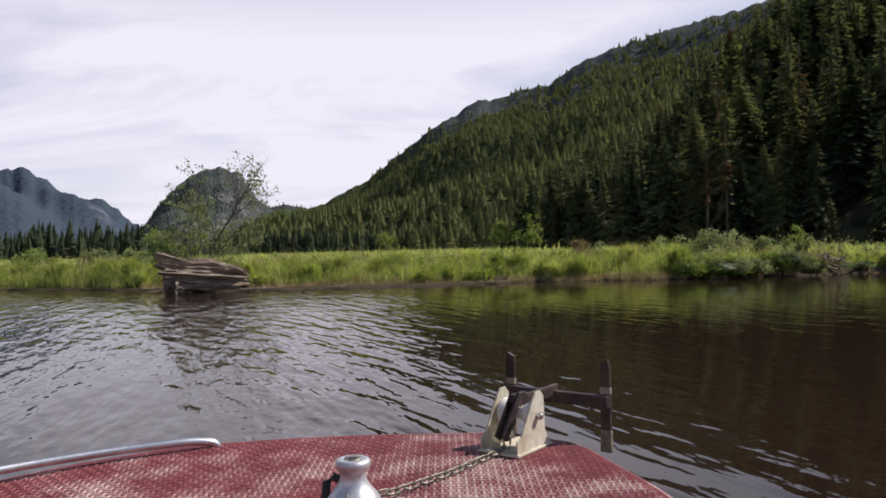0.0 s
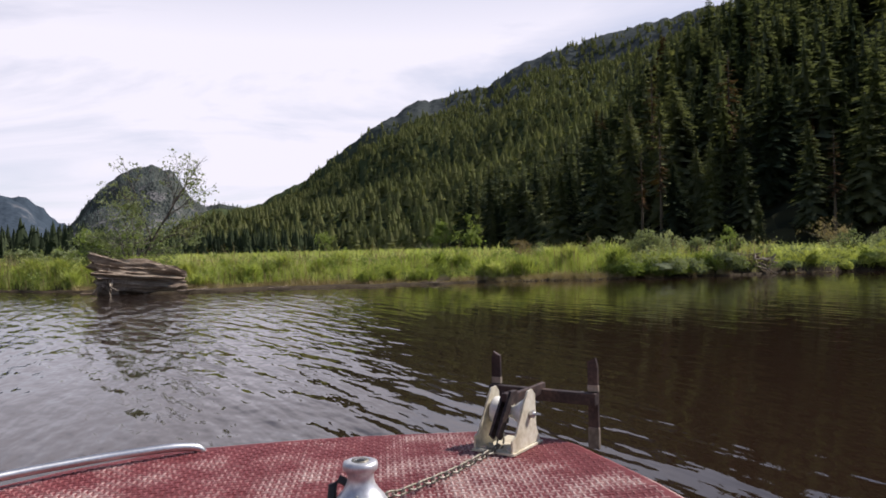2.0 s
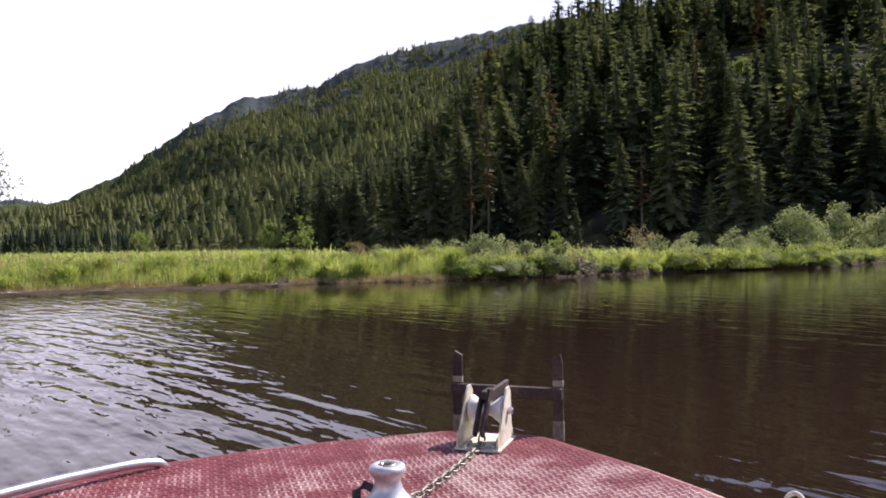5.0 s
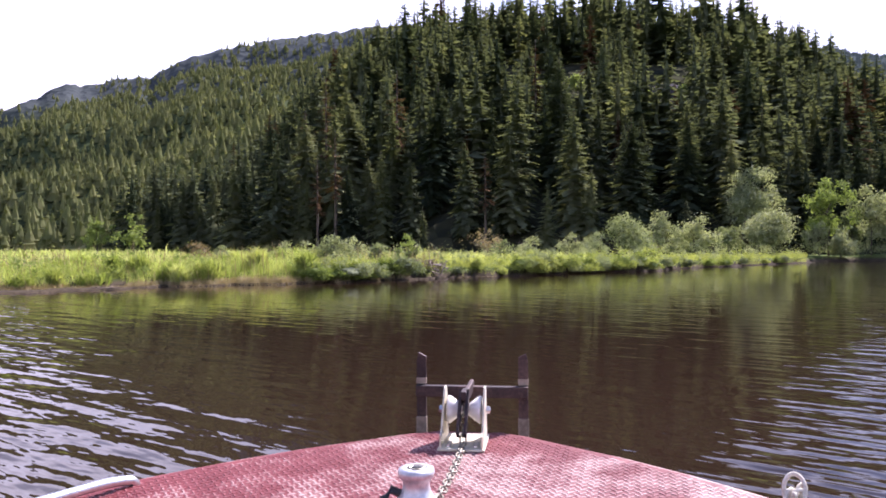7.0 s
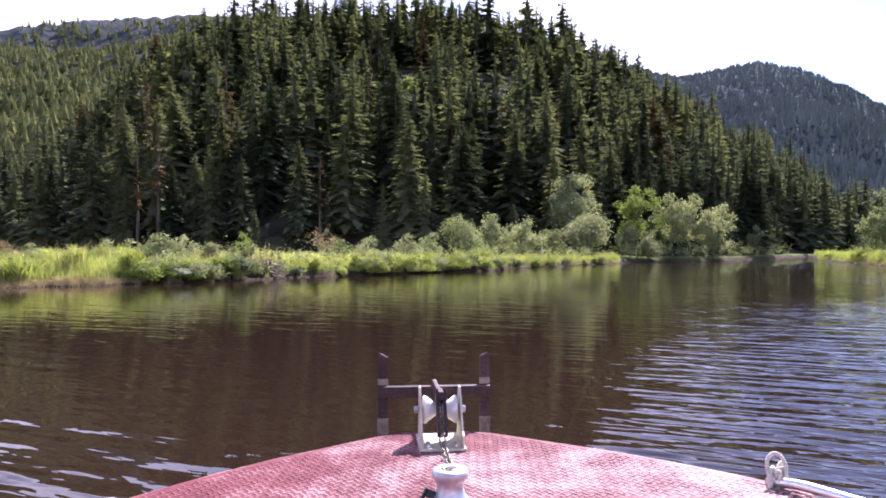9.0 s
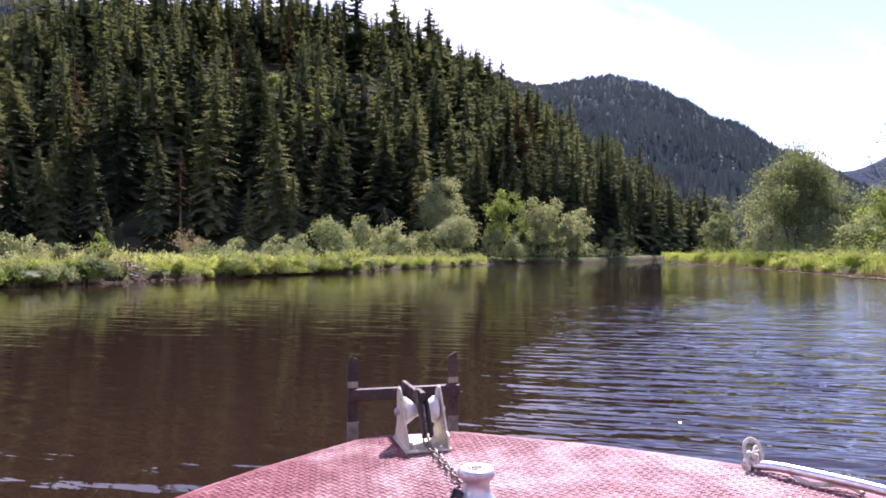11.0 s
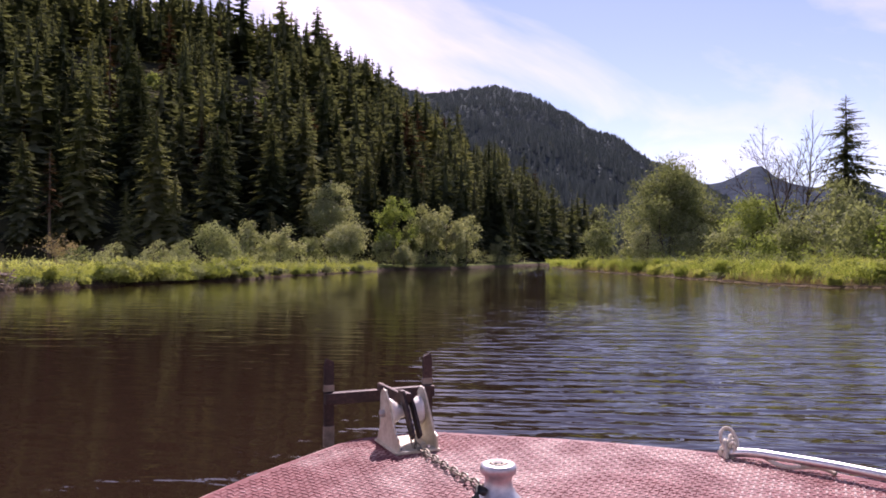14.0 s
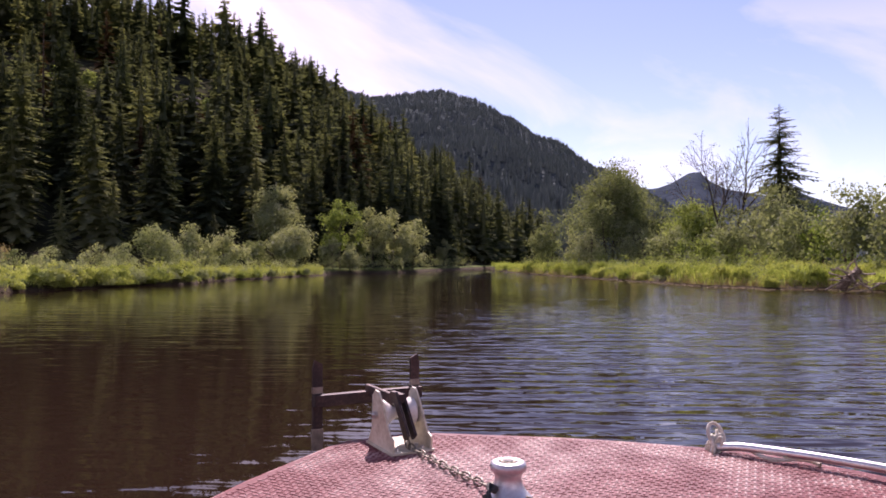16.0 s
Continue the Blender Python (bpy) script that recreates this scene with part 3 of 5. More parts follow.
WZ = ((waves_sum(40, 0.12, 3.0, 30, 0.14, 0.022) * (1 - near) + waves_sum(34, 0.11, 2.4, -4, 0.16, 0.022) * near) * (1 - right) * np.interp(WR, [2, 6], [1.5, 1.2]) + waves_sum(46, 0.15, 3.4, 8, 0.22, 0.025) * right) * lee * np.interp(WR - 5 * right, [2, 5, 12], [0.6, 0.8, 1]) + waves_sum(16, 0.45, 2.6, 40, 0.4, 0.003)
WZ *= np.clip((62 - WR) / 12, 0, 1)
wv = np.concatenate([np.stack([WX, WY, WZ], -1).reshape(-1, 3), [[0, 0, 0]]])
na = len(wb)
i, j = np.meshgrid(np.arange(len(wr) - 1), np.arange(na), indexing="ij")
k = (j + 1) % na
wq = np.stack([i * na + j, (i + 1) * na + j, (i + 1) * na + k, i * na + k], -1).reshape(-1, 4)[:, ::-1]
wt = np.stack([np.full(na, len(wv) - 1), np.arange(na), (np.arange(na) + 1) % na], -1)[:, ::-1]
tagged(new("water", mesh_from("water", wv, [wq, wt], M_WATER, True)), "dark brown river water with small wind ripples", "water", kind="structure")

NEAR.sheet("hillside", M_HILL, 4, 76, 160, 40, "steep dark hillside under dense spruce forest", "hill")
MID.sheet("mountain_slope", M_MOUNT, -16, 38, 180, 60, "long green wooded mountain slope with bare rock patches", "mountain")
DOME.sheet("rocky_dome", M_DOME, -24, -5, 90, 40, "steep rounded rock dome with sparse forest", "mountain")
LEFT.sheet("far_mountain", M_FAR_HAZE, -60, -18, 200, 70, "far mountain tinted blue for haze, with a notched top", "mountain")
RIGHT.sheet("river_mountain", M_RIVER_MOUNT, 50, 88, 100, 50, "dark wooded mountain behind the river bend, tinted blue for haze", "mountain")
KNOB.sheet("far_ridge", M_FAR_HAZE, 76, 112, 100, 24, "far ridge tinted blue for haze, with one round knob", "mountain")
# never in view: a made-up ridge behind the camera, added for reflections
BACK.sheet("unseen_ridge", M_MOUNT, 104, 312, 100, 16, "added wooded ridge out of view, there for reflections", "mountain")


# ---- trees ----
def conifer_crown(h, r, whorls, arms, steps_n, low=0.1, seed=0, droop=0.35, gap=0.12, wide=0.42):
    """Sprays of needles on drooping arms, whorl above whorl."""
    g = np.random.default_rng(seed)
    t = np.repeat((np.arange(whorls) + 0.5) / whorls, arms)
    t = np.clip(t + g.normal(0, 0.4 / whorls, len(t)), 0, 0.995)
    keep = g.random(len(t)) > gap
    t = t[keep]
    z = h * (low + (0.985 - low) * t)
    reach = r * ((1 - t) ** 0.75 * np.minimum(1, 0.55 + 3 * t) + 0.03) * g.uniform(0.6, 1.12, len(t))
    az = g.uniform(0, 2 * np.pi, len(t))
    out = np.stack([np.cos(az), np.sin(az), np.zeros_like(az)], 1)
    side = np.stack([-np.sin(az), np.cos(az), np.zeros_like(az)], 1)
    lift = 0.25 * t - droop * (1 - t) + g.normal(0, 0.08, len(t))

    def spine(u):
        rise = lift * u - 0.22 * u * u + 0.16 * np.maximum(u - 0.7, 0)
        return out * (reach * u)[:, None] + np.array([0, 0, 1.0]) * (z + reach * rise)[:, None]

    vs, count = [], len(t)
    for i in range(steps_n):
        u0, u1 = (i + 0.15) / steps_n, (i + 1.25) / steps_n
        a, b = spine(np.full(count, u0)), spine(np.full(count, min(u1, 1.05)))
        w = reach * (wide * (1 - u0) + 0.07) * g.uniform(0.6, 1.35, count)
        for s in (-1, 1):
            tip = a + out * (w * 0.75)[:, None] + side * (s * w)[:, None] - np.array([0, 0, 1.0]) * (w * g.uniform(0.15, 0.6, count))[:, None]
            vs.append(np.stack([a, b, tip], 1) if s > 0 else np.stack([b, a, tip], 1))
    v = np.concatenate(vs).reshape(-1, 3)
    return v, np.arange(len(v)).reshape(-1, 3)


def trunk_lines(h, r0, bend=0.0, seed=0):
    g = np.random.default_rng(seed)
    t = np.linspace(0, 1, 8)
    off = np.cumsum(g.normal(0, bend, (8, 2)), axis=0) * h / 8
    pts = np.stack([off[:, 0], off[:, 1], t * h - 0.3 * (1 - t)], 1)
    return pts, r0 * (1 - 0.93 * t) + 0.01


def heart(h, r, low, seed, tiers=7, sides=9):
    """The dense inside of a conifer's crown: ragged skirts, tier above tier."""
    g = np.random.default_rng(seed + 5)
    vs, fs = [], []
    for k in range(tiers):
        t = k / tiers
        o, z = len(vs), h * (low + (0.94 - low) * t)
        a = np.linspace(0, 2 * np.pi, sides, endpoint=False) + g.uniform(0, 1)
        wide = r * ((1 - t) ** 0.8 * min(1, 0.6 + 2 * t)) * g.uniform(0.55, 1.25, sides)
        vs += [(w * math.cos(x), w * math.sin(x), z - e * h / tiers) for x, w, e in zip(a, wide, g.uniform(0.0, 0.5, sides))]
        vs.append((0, 0, min(z + 1.7 * h / tiers, h * 0.97)))
        fs += [(o + j, o + (j + 1) % sides, o + sides) for j in range(sides)]
    return np.array(vs), np.array(fs)


def conifer(name, h, r, seed, needles, label, low=0.08, gap=0.12, detail=(30, 11, 6), wide=0.24, core=0.0):
    root = empty(name)
    v, f = tubes([trunk_lines(h * 0.99, 0.016 * h, 0.004, seed)], 7)
    part_mesh("trunk", mesh_from("trunk", v, f, M_BARK, True), root)
    v, f = conifer_crown(h, r, *detail, low=low, seed=seed, gap=gap, wide=wide)
    if core:
        cv, cf = heart(h, r * core, low, seed)
        v, f = np.concatenate([cv, v]), np.concatenate([cf, f + len(cv)])
    part_mesh("crown", mesh_from("crown", v, f, needles), root)
    return tagged(root, label, "tree")


def many(kinds, places, g):
    """One joined mesh's arrays: copies of the given (verts, faces) at places (x, y, z, size)."""
    pick = g.integers(0, len(kinds), len(places))
    vs, fs, base = [], [], 0
    for i, (v, f) in enumerate(kinds):
        p = places[pick == i]
        if not len(p):
            continue
        a = g.uniform(0, 2 * np.pi, len(p))
        c, s = np.cos(a)[:, None], np.sin(a)[:, None]
        wide = (p[:, 3] * g.uniform(0.8, 1.2, len(p)))[:, None]
        x = (v[None, :, 0] * c - v[None, :, 1] * s) * wide + p[:, 0:1]
        y = (v[None, :, 0] * s + v[None, :, 1] * c) * wide + p[:, 1:2]
        z = v[None, :, 2] * p[:, 3:4] + p[:, 2:3]
        vs.append(np.stack([x, y, z], -1).reshape(-1, 3))
        fs.append((f[None] + (np.arange(len(p)) * len(v))[:, None, None]).reshape(-1, f.shape[1]) + base)
        base += len(p) * len(v)
    return np.concatenate(vs), np.concatenate(fs)


def spire(h, r, seed):
    """A far conifer: two ragged skirts, one above the other."""
    g = np.random.default_rng(seed)
    vs, fs = [], []
    for low, high, wide in ((0.0, 0.7, 1.0), (0.42, 1.0, 0.62)):
        o = len(vs)
        a = np.linspace(0, 2 * np.pi, 6, endpoint=False) + g.uniform(0, 1)
        vs += [(r * wide * q * math.cos(x), r * wide * q * math.sin(x), h * (low + e)) for x, q, e in zip(a, g.uniform(0.7, 1.2, 6), g.uniform(-0.03, 0.06, 6))]
        vs.append((0, 0, h * high))
        fs += [(o + k, o + (k + 1) % 6, o + 6) for k in range(6)]
    return np.array(vs), np.array(fs)


def far_conifer(h, r, whorls, arms, seed, core=0.55, wide=0.42):
    """A spire for the dense core, with sprays standing out from it."""
    v1, f1 = spire(h * 0.97, r * core, seed)
    v2, f2 = conifer_crown(h, r, whorls, arms, 1, 0.04, seed, gap=0.05, wide=wide)
    return np.concatenate([v1, v2]), np.concatenate([f1, f2 + len(v1)])


def scatter(slope, b0, b1, n, u0, u1, g, bias=1.0):
    """Bearing, distance and height of n places on a slope, even over its area."""
    b = g.uniform(b0, b1, n * 3)
    f, c = slope.foot(b), slope.crest(b)
    d = f + (u0 + (u1 - u0) * g.random(n * 3) ** bias) * (c - f)
    keep = g.random(n * 3) < d / d.max()
    b, d = b[keep][:n], d[keep][:n]
    a = np.radians(b)
    return b, np.stack([d * np.sin(a), d * np.cos(a), slope.height(b, d)], 1), d


g = np.random.default_rng(11)
# the forest's front rows, tree by tree
spruces = [conifer("spruce", 24, 5.3 + 0.6 * (i % 3), 40 + i, (M_NEEDLE, M_NEEDLE_DARK, M_NEEDLE, M_NEEDLE_LIT, M_NEEDLE)[i],
                   "yellow-green fir at the foot of the hillside" if i == 3 else "tall dark green spruce at the foot of the hillside", low=0.04 + 0.04 * (i % 3), gap=0.06, detail=(40, 10, 5), wide=0.30, core=0.28) for i in range(5)]
front = []
for row, (deep, step) in enumerate(((1.0, 5.0), (5.0, 5.6), (9.5, 5.6), (14.5, 6.0))):
    b = 7.0 + row
    while b < 68.5:
        d = float(forest_edge(b)) + deep + g.normal(0, 1.6)
        front.append((b + g.normal(0, 0.4), d, (0.40 + 0.34 * g.random() + 0.08 * (row > 1) - 0.16 * (g.random() < 0.22)) * float(np.interp(b, [54, 60, 70], [1, 0.78, 0.7]))))
        b += math.degrees(step / d) * g.uniform(0.75, 1.3)
used = set()
for b, d, size in front:
    d = max(d, float(shore(b)) + 6.5)
    k = int(g.integers(0, len(spruces)))
    if b > 57 and len(used) == len(spruces):
        k = 1
    p = polar(b, d, float(NEAR.height(np.array(b), np.array(d))) - 0.2)
    m = Matrix.Translation(p) @ pose(0, 0, 0, g.normal(0, 1.2), g.normal(0, 1.2), g.uniform(0, 360))
    if k not in used:
        used.add(k)
        spruces[k].matrix_basis = m @ Matrix.Scale(size, 4)
        spruces[k]["group"] = "spruces along the forest edge"
    else:
        copy_thing(spruces[k], m).scale = (size * g.uniform(0.9, 1.1),) * 2 + (size,)

# the forest up the hillside
def hill_tree(i, whorls, arms, n):
    v1, f1 = heart(20, 1.3 + 0.15 * (i % 4), 0.08, 70 + i, 5, 6)
    v2, f2 = conifer_crown(20, 4.3 + 0.5 * (i % 4), whorls, arms, n, 0.06, 70 + i, gap=0.03, wide=0.48)
    return np.concatenate([v1, v2]), np.concatenate([f1, f2 + len(v1)])


kinds, light_kinds = [hill_tree(i, 17, 7, 2) for i in range(6)], [hill_tree(i, 15, 7, 1) for i in range(6)]
b, p, d = scatter(NEAR, 6, 75, 1350, 0.1, 1.06, g)
open_ground = ((np.abs(b - 47) < 2.1) & (d > 140) & (d < 176)) | ((np.abs(b - 39.5) < 1.9) & (d > 138) & (d < 172))
b, p, d = b[~open_ground], p[~open_ground], d[~open_ground]
size = (0.38 + 0.55 * g.random(len(p)) ** 1.2) * np.where(g.random(len(p)) < 0.12, 1.2, 1)
size *= np.where(((np.abs(b - 47) < 2.0) | (np.abs(b - 39.5) < 1.8)) & (d > 112) & (d < 142), 0.6, 1)      # young trees below the bare rock
_, p2, d2 = scatter(NEAR, 55, 74, 430, 0.02, 1.05, g)
high = np.concatenate([d, d2]) > 165
p, size = np.concatenate([p, p2]), np.concatenate([size, 0.3 + 0.5 * g.random(len(p2)) ** 1.3])
sort = g.random(len(p))
sort[-len(p2):] = np.where(g.random(len(p2)) < 0.6, 0.3, 0.85)
for low, top, mat, label in ((0, 0.6, M_NEEDLE, "dense dark spruce forest climbing the steep hillside"), (0.6, 0.72, M_NEEDLE_LIT, "paler yellow-green firs among the spruces"),
                              (0.72, 0.97, M_NEEDLE_DARK, "deep green spruces on the hillside"), (0.97, 1.0, M_NEEDLE_DRY, "rusty dead conifers among the spruces")):
    sel = (sort >= low) & (sort < top)
    at = np.concatenate([p, size[:, None]], 1)
    v, f = many(kinds, at[sel & ~high], g)
    v2, f2 = many(light_kinds, at[sel & high], g)
    v, f = np.concatenate([v, v2]), np.concatenate([f, f2 + len(v)])
    tagged(new("hillside_forest", mesh_from("hillside_forest", v, f, mat)), label, "forest", kind="stuff")
v, f = tubes([((q + (0, 0, -0.5), q + (0, 0, 15 * s)), (0.28 * s, 0.06)) for q, s in zip(p, size)], 4)
tagged(new("hillside_trunks", mesh_from("hillside_trunks", v, f, M_BARK)), "grey brown spruce trunks on the hillside", "forest", kind="stuff")

far_kinds = [far_conifer((11, 8, 10, 7.5, 9)[i], (3.3, 3.7, 3.2, 3.5, 3.8)[i], 6, 4, 80 + i, 0.72, 0.55) for i in range(5)]
b, p, d = scatter(MID, -15.5, 34, 9000, 0.0, 1.01, g)
thin = (d - MID.foot(b)) / (MID.crest(b) - MID.foot(b)) + g.normal(0, 0.05, len(d)) < np.interp(b, [4, 5.5, 8.5, 10], [0.78, 0.97, 0.97, 0.86])
p = p[thin]
up = ((d - MID.foot(b)) / (MID.crest(b) - MID.foot(b)))[thin]
v, f = many(far_kinds, np.concatenate([p, (g.uniform(0.5, 1.1, len(p)) * (1 - 0.55 * np.clip(up, 0, 1)))[:, None]], 1), g)
tagged(new("slope_forest", mesh_from("slope_forest", v, f, M_NEEDLE_FAR)), "green conifer forest covering the long mountain slope", "forest", kind="stuff")

small_kinds = [spire(16, 3.4, 85 + i) for i in range(4)]
b, p, d = scatter(RIGHT, 51, 87, 15000, 0.0, 1.0, g)
v, f = many(small_kinds, np.concatenate([p, (g.uniform(0.7, 1.2, len(p)) * np.interp(d, [300, 600, 1150], [1.0, 0.6, 0.32]))[:, None]], 1), g)
tagged(new("river_forest", mesh_from("river_forest", v, f, M_NEEDLE_HAZE)), "haze-tinted dark conifer forest on the mountain behind the bend", "forest", kind="stuff")
b, p, d = scatter(DOME, -23, -6, 1500, 0.0, 0.97, g)
v, f = many(small_kinds, np.concatenate([p, g.uniform(0.2, 0.42, (len(p), 1))], 1), g)
tagged(new("dome_forest", mesh_from("dome_forest", v, f, M_NEEDLE_HAZE)), "sparse haze-tinted conifers on the rock dome", "forest", kind="stuff")
# the dark tree line across the marsh
b = g.uniform(-42, -5, 900)
d = g.uniform(230, 360, 900)
a = np.radians(b)
p = np.stack([d * np.sin(a), d * np.cos(a), np.full(900, 0.3), g.uniform(0.45, 0.95, 900) * np.where(b < -20, 1.0, 0.8)], 1)
v, f = many([far_conifer(14, 3.2, 7, 4, 90 + i, 0.8, 0.6) for i in range(3)], p, g)
tagged(new("marsh_tree_line", mesh_from("marsh_tree_line", v, f, M_NEEDLE_DARK)), "dark line of conifers across the far marsh", "forest", kind="stuff")


def leaf_cloud(g, centers, radii, per, size):
    """Small leaf quads in clumps."""
    n = len(centers) * per
    c = np.repeat(centers, per, axis=0)
    r = np.repeat(radii, per)
    u = g.normal(0, 1, (n, 3))
    u /= np.linalg.norm(u, axis=1, keepdims=True)
    p = c + u * (r * np.abs(g.normal(0, 0.6, n)))[:, None] * np.array([1, 1, 0.85])
    s = size * g.uniform(0.6, 1.4, n)[:, None]
    x = g.normal(0, 1, (n, 3))
    x /= np.linalg.norm(x, axis=1, keepdims=True)
    y = np.cross(x, g.normal(0, 1, (n, 3)))
    y /= np.linalg.norm(y, axis=1, keepdims=True)
    v = np.stack([p - x * s, p + y * s * 0.6, p + x * s, p - y * s * 0.6], 1).reshape(-1, 3)
    return v, np.arange(n * 4).reshape(-1, 4)


def lobed_crown(g, h, w, low, lobes, leaf, cover=1.5, ragged=0.36):
    """A crown of a few uneven tops, each of many boughs; leaves lie over the outer side of the boughs and stray from them."""
    tops = 3 + lobes // 22
    per_top = max(lobes // tops, 4)
    vs = []
    for k in range(tops):
        az, off = g.uniform(0, 6.28), (0.33 if k else 0.08) * w * g.uniform(0.6, 1.0)
        top = low + (h - low) * (1.0 if k == 0 else g.uniform(0.5, 0.9))
        base = low + (h - low) * g.uniform(0.0, 0.2)
        mid = np.array([off * math.cos(az), off * math.sin(az), (top + base) / 2])
        half = np.array([w * 0.27, w * 0.27, (top - base) / 2]) * g.uniform(0.85, 1.15)
        u = g.normal(0, 1, (per_top, 3))
        u /= np.linalg.norm(u, axis=1, keepdims=True)
        pinch = (1 - 0.3 * np.clip(u[:, 2], -0.3, 1))[:, None]
        c = mid + u * half * np.concatenate([pinch, pinch, np.ones((per_top, 1))], 1) * g.uniform(0.55, 1.0, per_top)[:, None]
        r = g.uniform(0.10, 0.22, per_top) * w * 0.75
        per = np.maximum((cover * 6.0 * r * r / (1.2 * leaf * leaf)).astype(int), 10)
        c, r = np.repeat(c, per, axis=0), np.repeat(r, per)
        n = len(r)
        q = g.normal(0, 1, (n, 3)) + np.array([0, 0, 0.3])
        q /= np.linalg.norm(q, axis=1, keepdims=True)
        p = c + q * (r * np.clip(1 + g.normal(0, ragged, n), 0.2, 1.9))[:, None] * np.array([1, 1, 0.8])
        out = (p - np.array([0, 0, (h + low) / 2])) / np.array([w / 2, w / 2, (h - low) / 2])
        keep = ((out * q).sum(1) > -0.25) & (p[:, 2] > 0.05)
        p, q = p[keep], q[keep]
        n = len(p)
        q = q * 0.7 + np.array([0, 0, 0.3]) + g.normal(0, 0.7, (n, 3))
        q /= np.linalg.norm(q, axis=1, keepdims=True)
        x = np.cross(q, g.normal(0, 1, (n, 3)))
        x /= np.linalg.norm(x, axis=1, keepdims=True) + 1e-9
        y = np.cross(q, x)
        s = leaf * g.uniform(0.6, 1.4, n)[:, None]
        vs.append(np.stack([p - x * s, p + y * s * 0.6, p + x * s, p - y * s * 0.6], 1).reshape(-1, 3))
    v = np.concatenate(vs)
    return v, np.arange(len(v)).reshape(-1, 4)


def limbs(g, h, spread, stems, crown_low):
    """Stems and limbs of a broadleaf tree, and the ends of its twigs."""
    lines, ends = [], []
    for s in range(stems):
        az = g.uniform(0, 2 * np.pi)
        lean = g.uniform(0.05, 0.35) if stems > 1 else 0.05
        top = np.array([math.cos(az) * lean * spread, math.sin(az) * lean * spread, h * g.uniform(0.75, 0.95)])
        t = np.linspace(0, 1, 7)[:, None]
        pts = top * t + np.array([math.cos(az), math.sin(az), 0]) * 0.2 * (stems > 1) + g.normal(0, 0.02 * h, (7, 3)) * t
        pts[0, 2] = -0.3
        lines.append((pts, np.linspace(0.018, 0.004, 7) * h))
        for k in range(9):
            q = g.uniform(crown_low, 0.97)
            at = np.array([np.interp(q, t[:, 0], pts[:, c]) for c in range(3)])
            a2 = g.uniform(0, 2 * np.pi)
            reach = spread * g.uniform(0.35, 0.85) * math.sin(min(1, (1.12 - q) / (1.12 - crown_low)) * 1.9) ** 0.8
            end = at + np.array([math.cos(a2) * reach, math.sin(a2) * reach, h * g.uniform(0.02, 0.16)])
            mid = (at + end) / 2 + g.normal(0, 0.03 * h, 3)
            lines.append((np.stack([at, mid, end]), np.array([0.008, 0.005, 0.002]) * h))
            ends += [end, mid + g.normal(0, 0.04 * h, 3)]
            for twig in range(2):
                tip = end + g.normal(0, 1, 3) * np.array([1, 1, 0.7]) * 0.09 * h + np.array([0, 0, 0.03 * h])
                lines.append((np.stack([mid, (mid + tip) / 2 + g.normal(0, 0.01 * h, 3), tip]), np.array([0.004, 0.003, 0.0015]) * h))
                ends.append(tip)
        ends.append(pts[-1])
    return lines, np.array(ends)


def broadleaf(name, b, d, h, w, leaves, label, category="tree", stems=1, crown_low=0.25, per=110, leaf=0.11, seed=0, z=None, bark=M_BARK, fill=1.0, full=0, ragged=0.36):
    g = np.random.default_rng(1000 + seed)
    root = empty(name, Matrix.Translation(polar(b, d, float(ground_z(np.array(float(b)), np.array(float(d)))) if z is None else z)))
    lines, ends = limbs(g, h * (0.78 if full else 0.93), w * (0.36 if full else 0.5), stems, crown_low)
    v, f = tubes(lines, 4)
    part_mesh("trunk", mesh_from("trunk", v, f, bark, True), root)
    if full:
        v, f = lobed_crown(g, h, w, h * crown_low, full, leaf, fill, ragged)
    else:                           # an open crown: loose tufts at the twigs' ends
        v, f = leaf_cloud(g, ends, g.uniform(0.08, 0.2, len(ends)) * (w + h) / 2 * fill, per // 2, leaf)
        v[:, 2] = np.maximum(v[:, 2], 0.05)
    part_mesh("crown", mesh_from("crown", v, f, leaves), root)
    return tagged(root, label, category)


# ---- bank trees and shrubs: bearing, distance, height, width ----
for n, (b, d, h, w, low, mat) in enumerate([(53.9, 82, 10.2, 6.2, 0.2, M_LEAF_GREY), (58.5, 80, 8.6, 4.3, 0.12, M_LEAF_YELLOW), (61.1, 82, 7.7, 4.2, 0.05, M_LEAF_GREY), (62.7, 84, 7.6, 4.0, 0.05, M_LEAF_GREY),
                                           (64.3, 88, 6.6, 4.0, 0.05, M_LEAF_GREY), (59.9, 86, 6.2, 3.6, 0.1, M_LEAF), (66.9, 107, 4.6, 2.6, 0.1, M_LEAF)]):
    broadleaf("alder", b, d, h, w, mat, "yellow-green alder at the foot of the dark forest" if mat is M_LEAF_YELLOW else "light green rounded alder at the foot of the dark forest",
              seed=n, crown_low=low, leaf=0.11, full=40, fill=1.25)["group"] = "alders along the far shore"
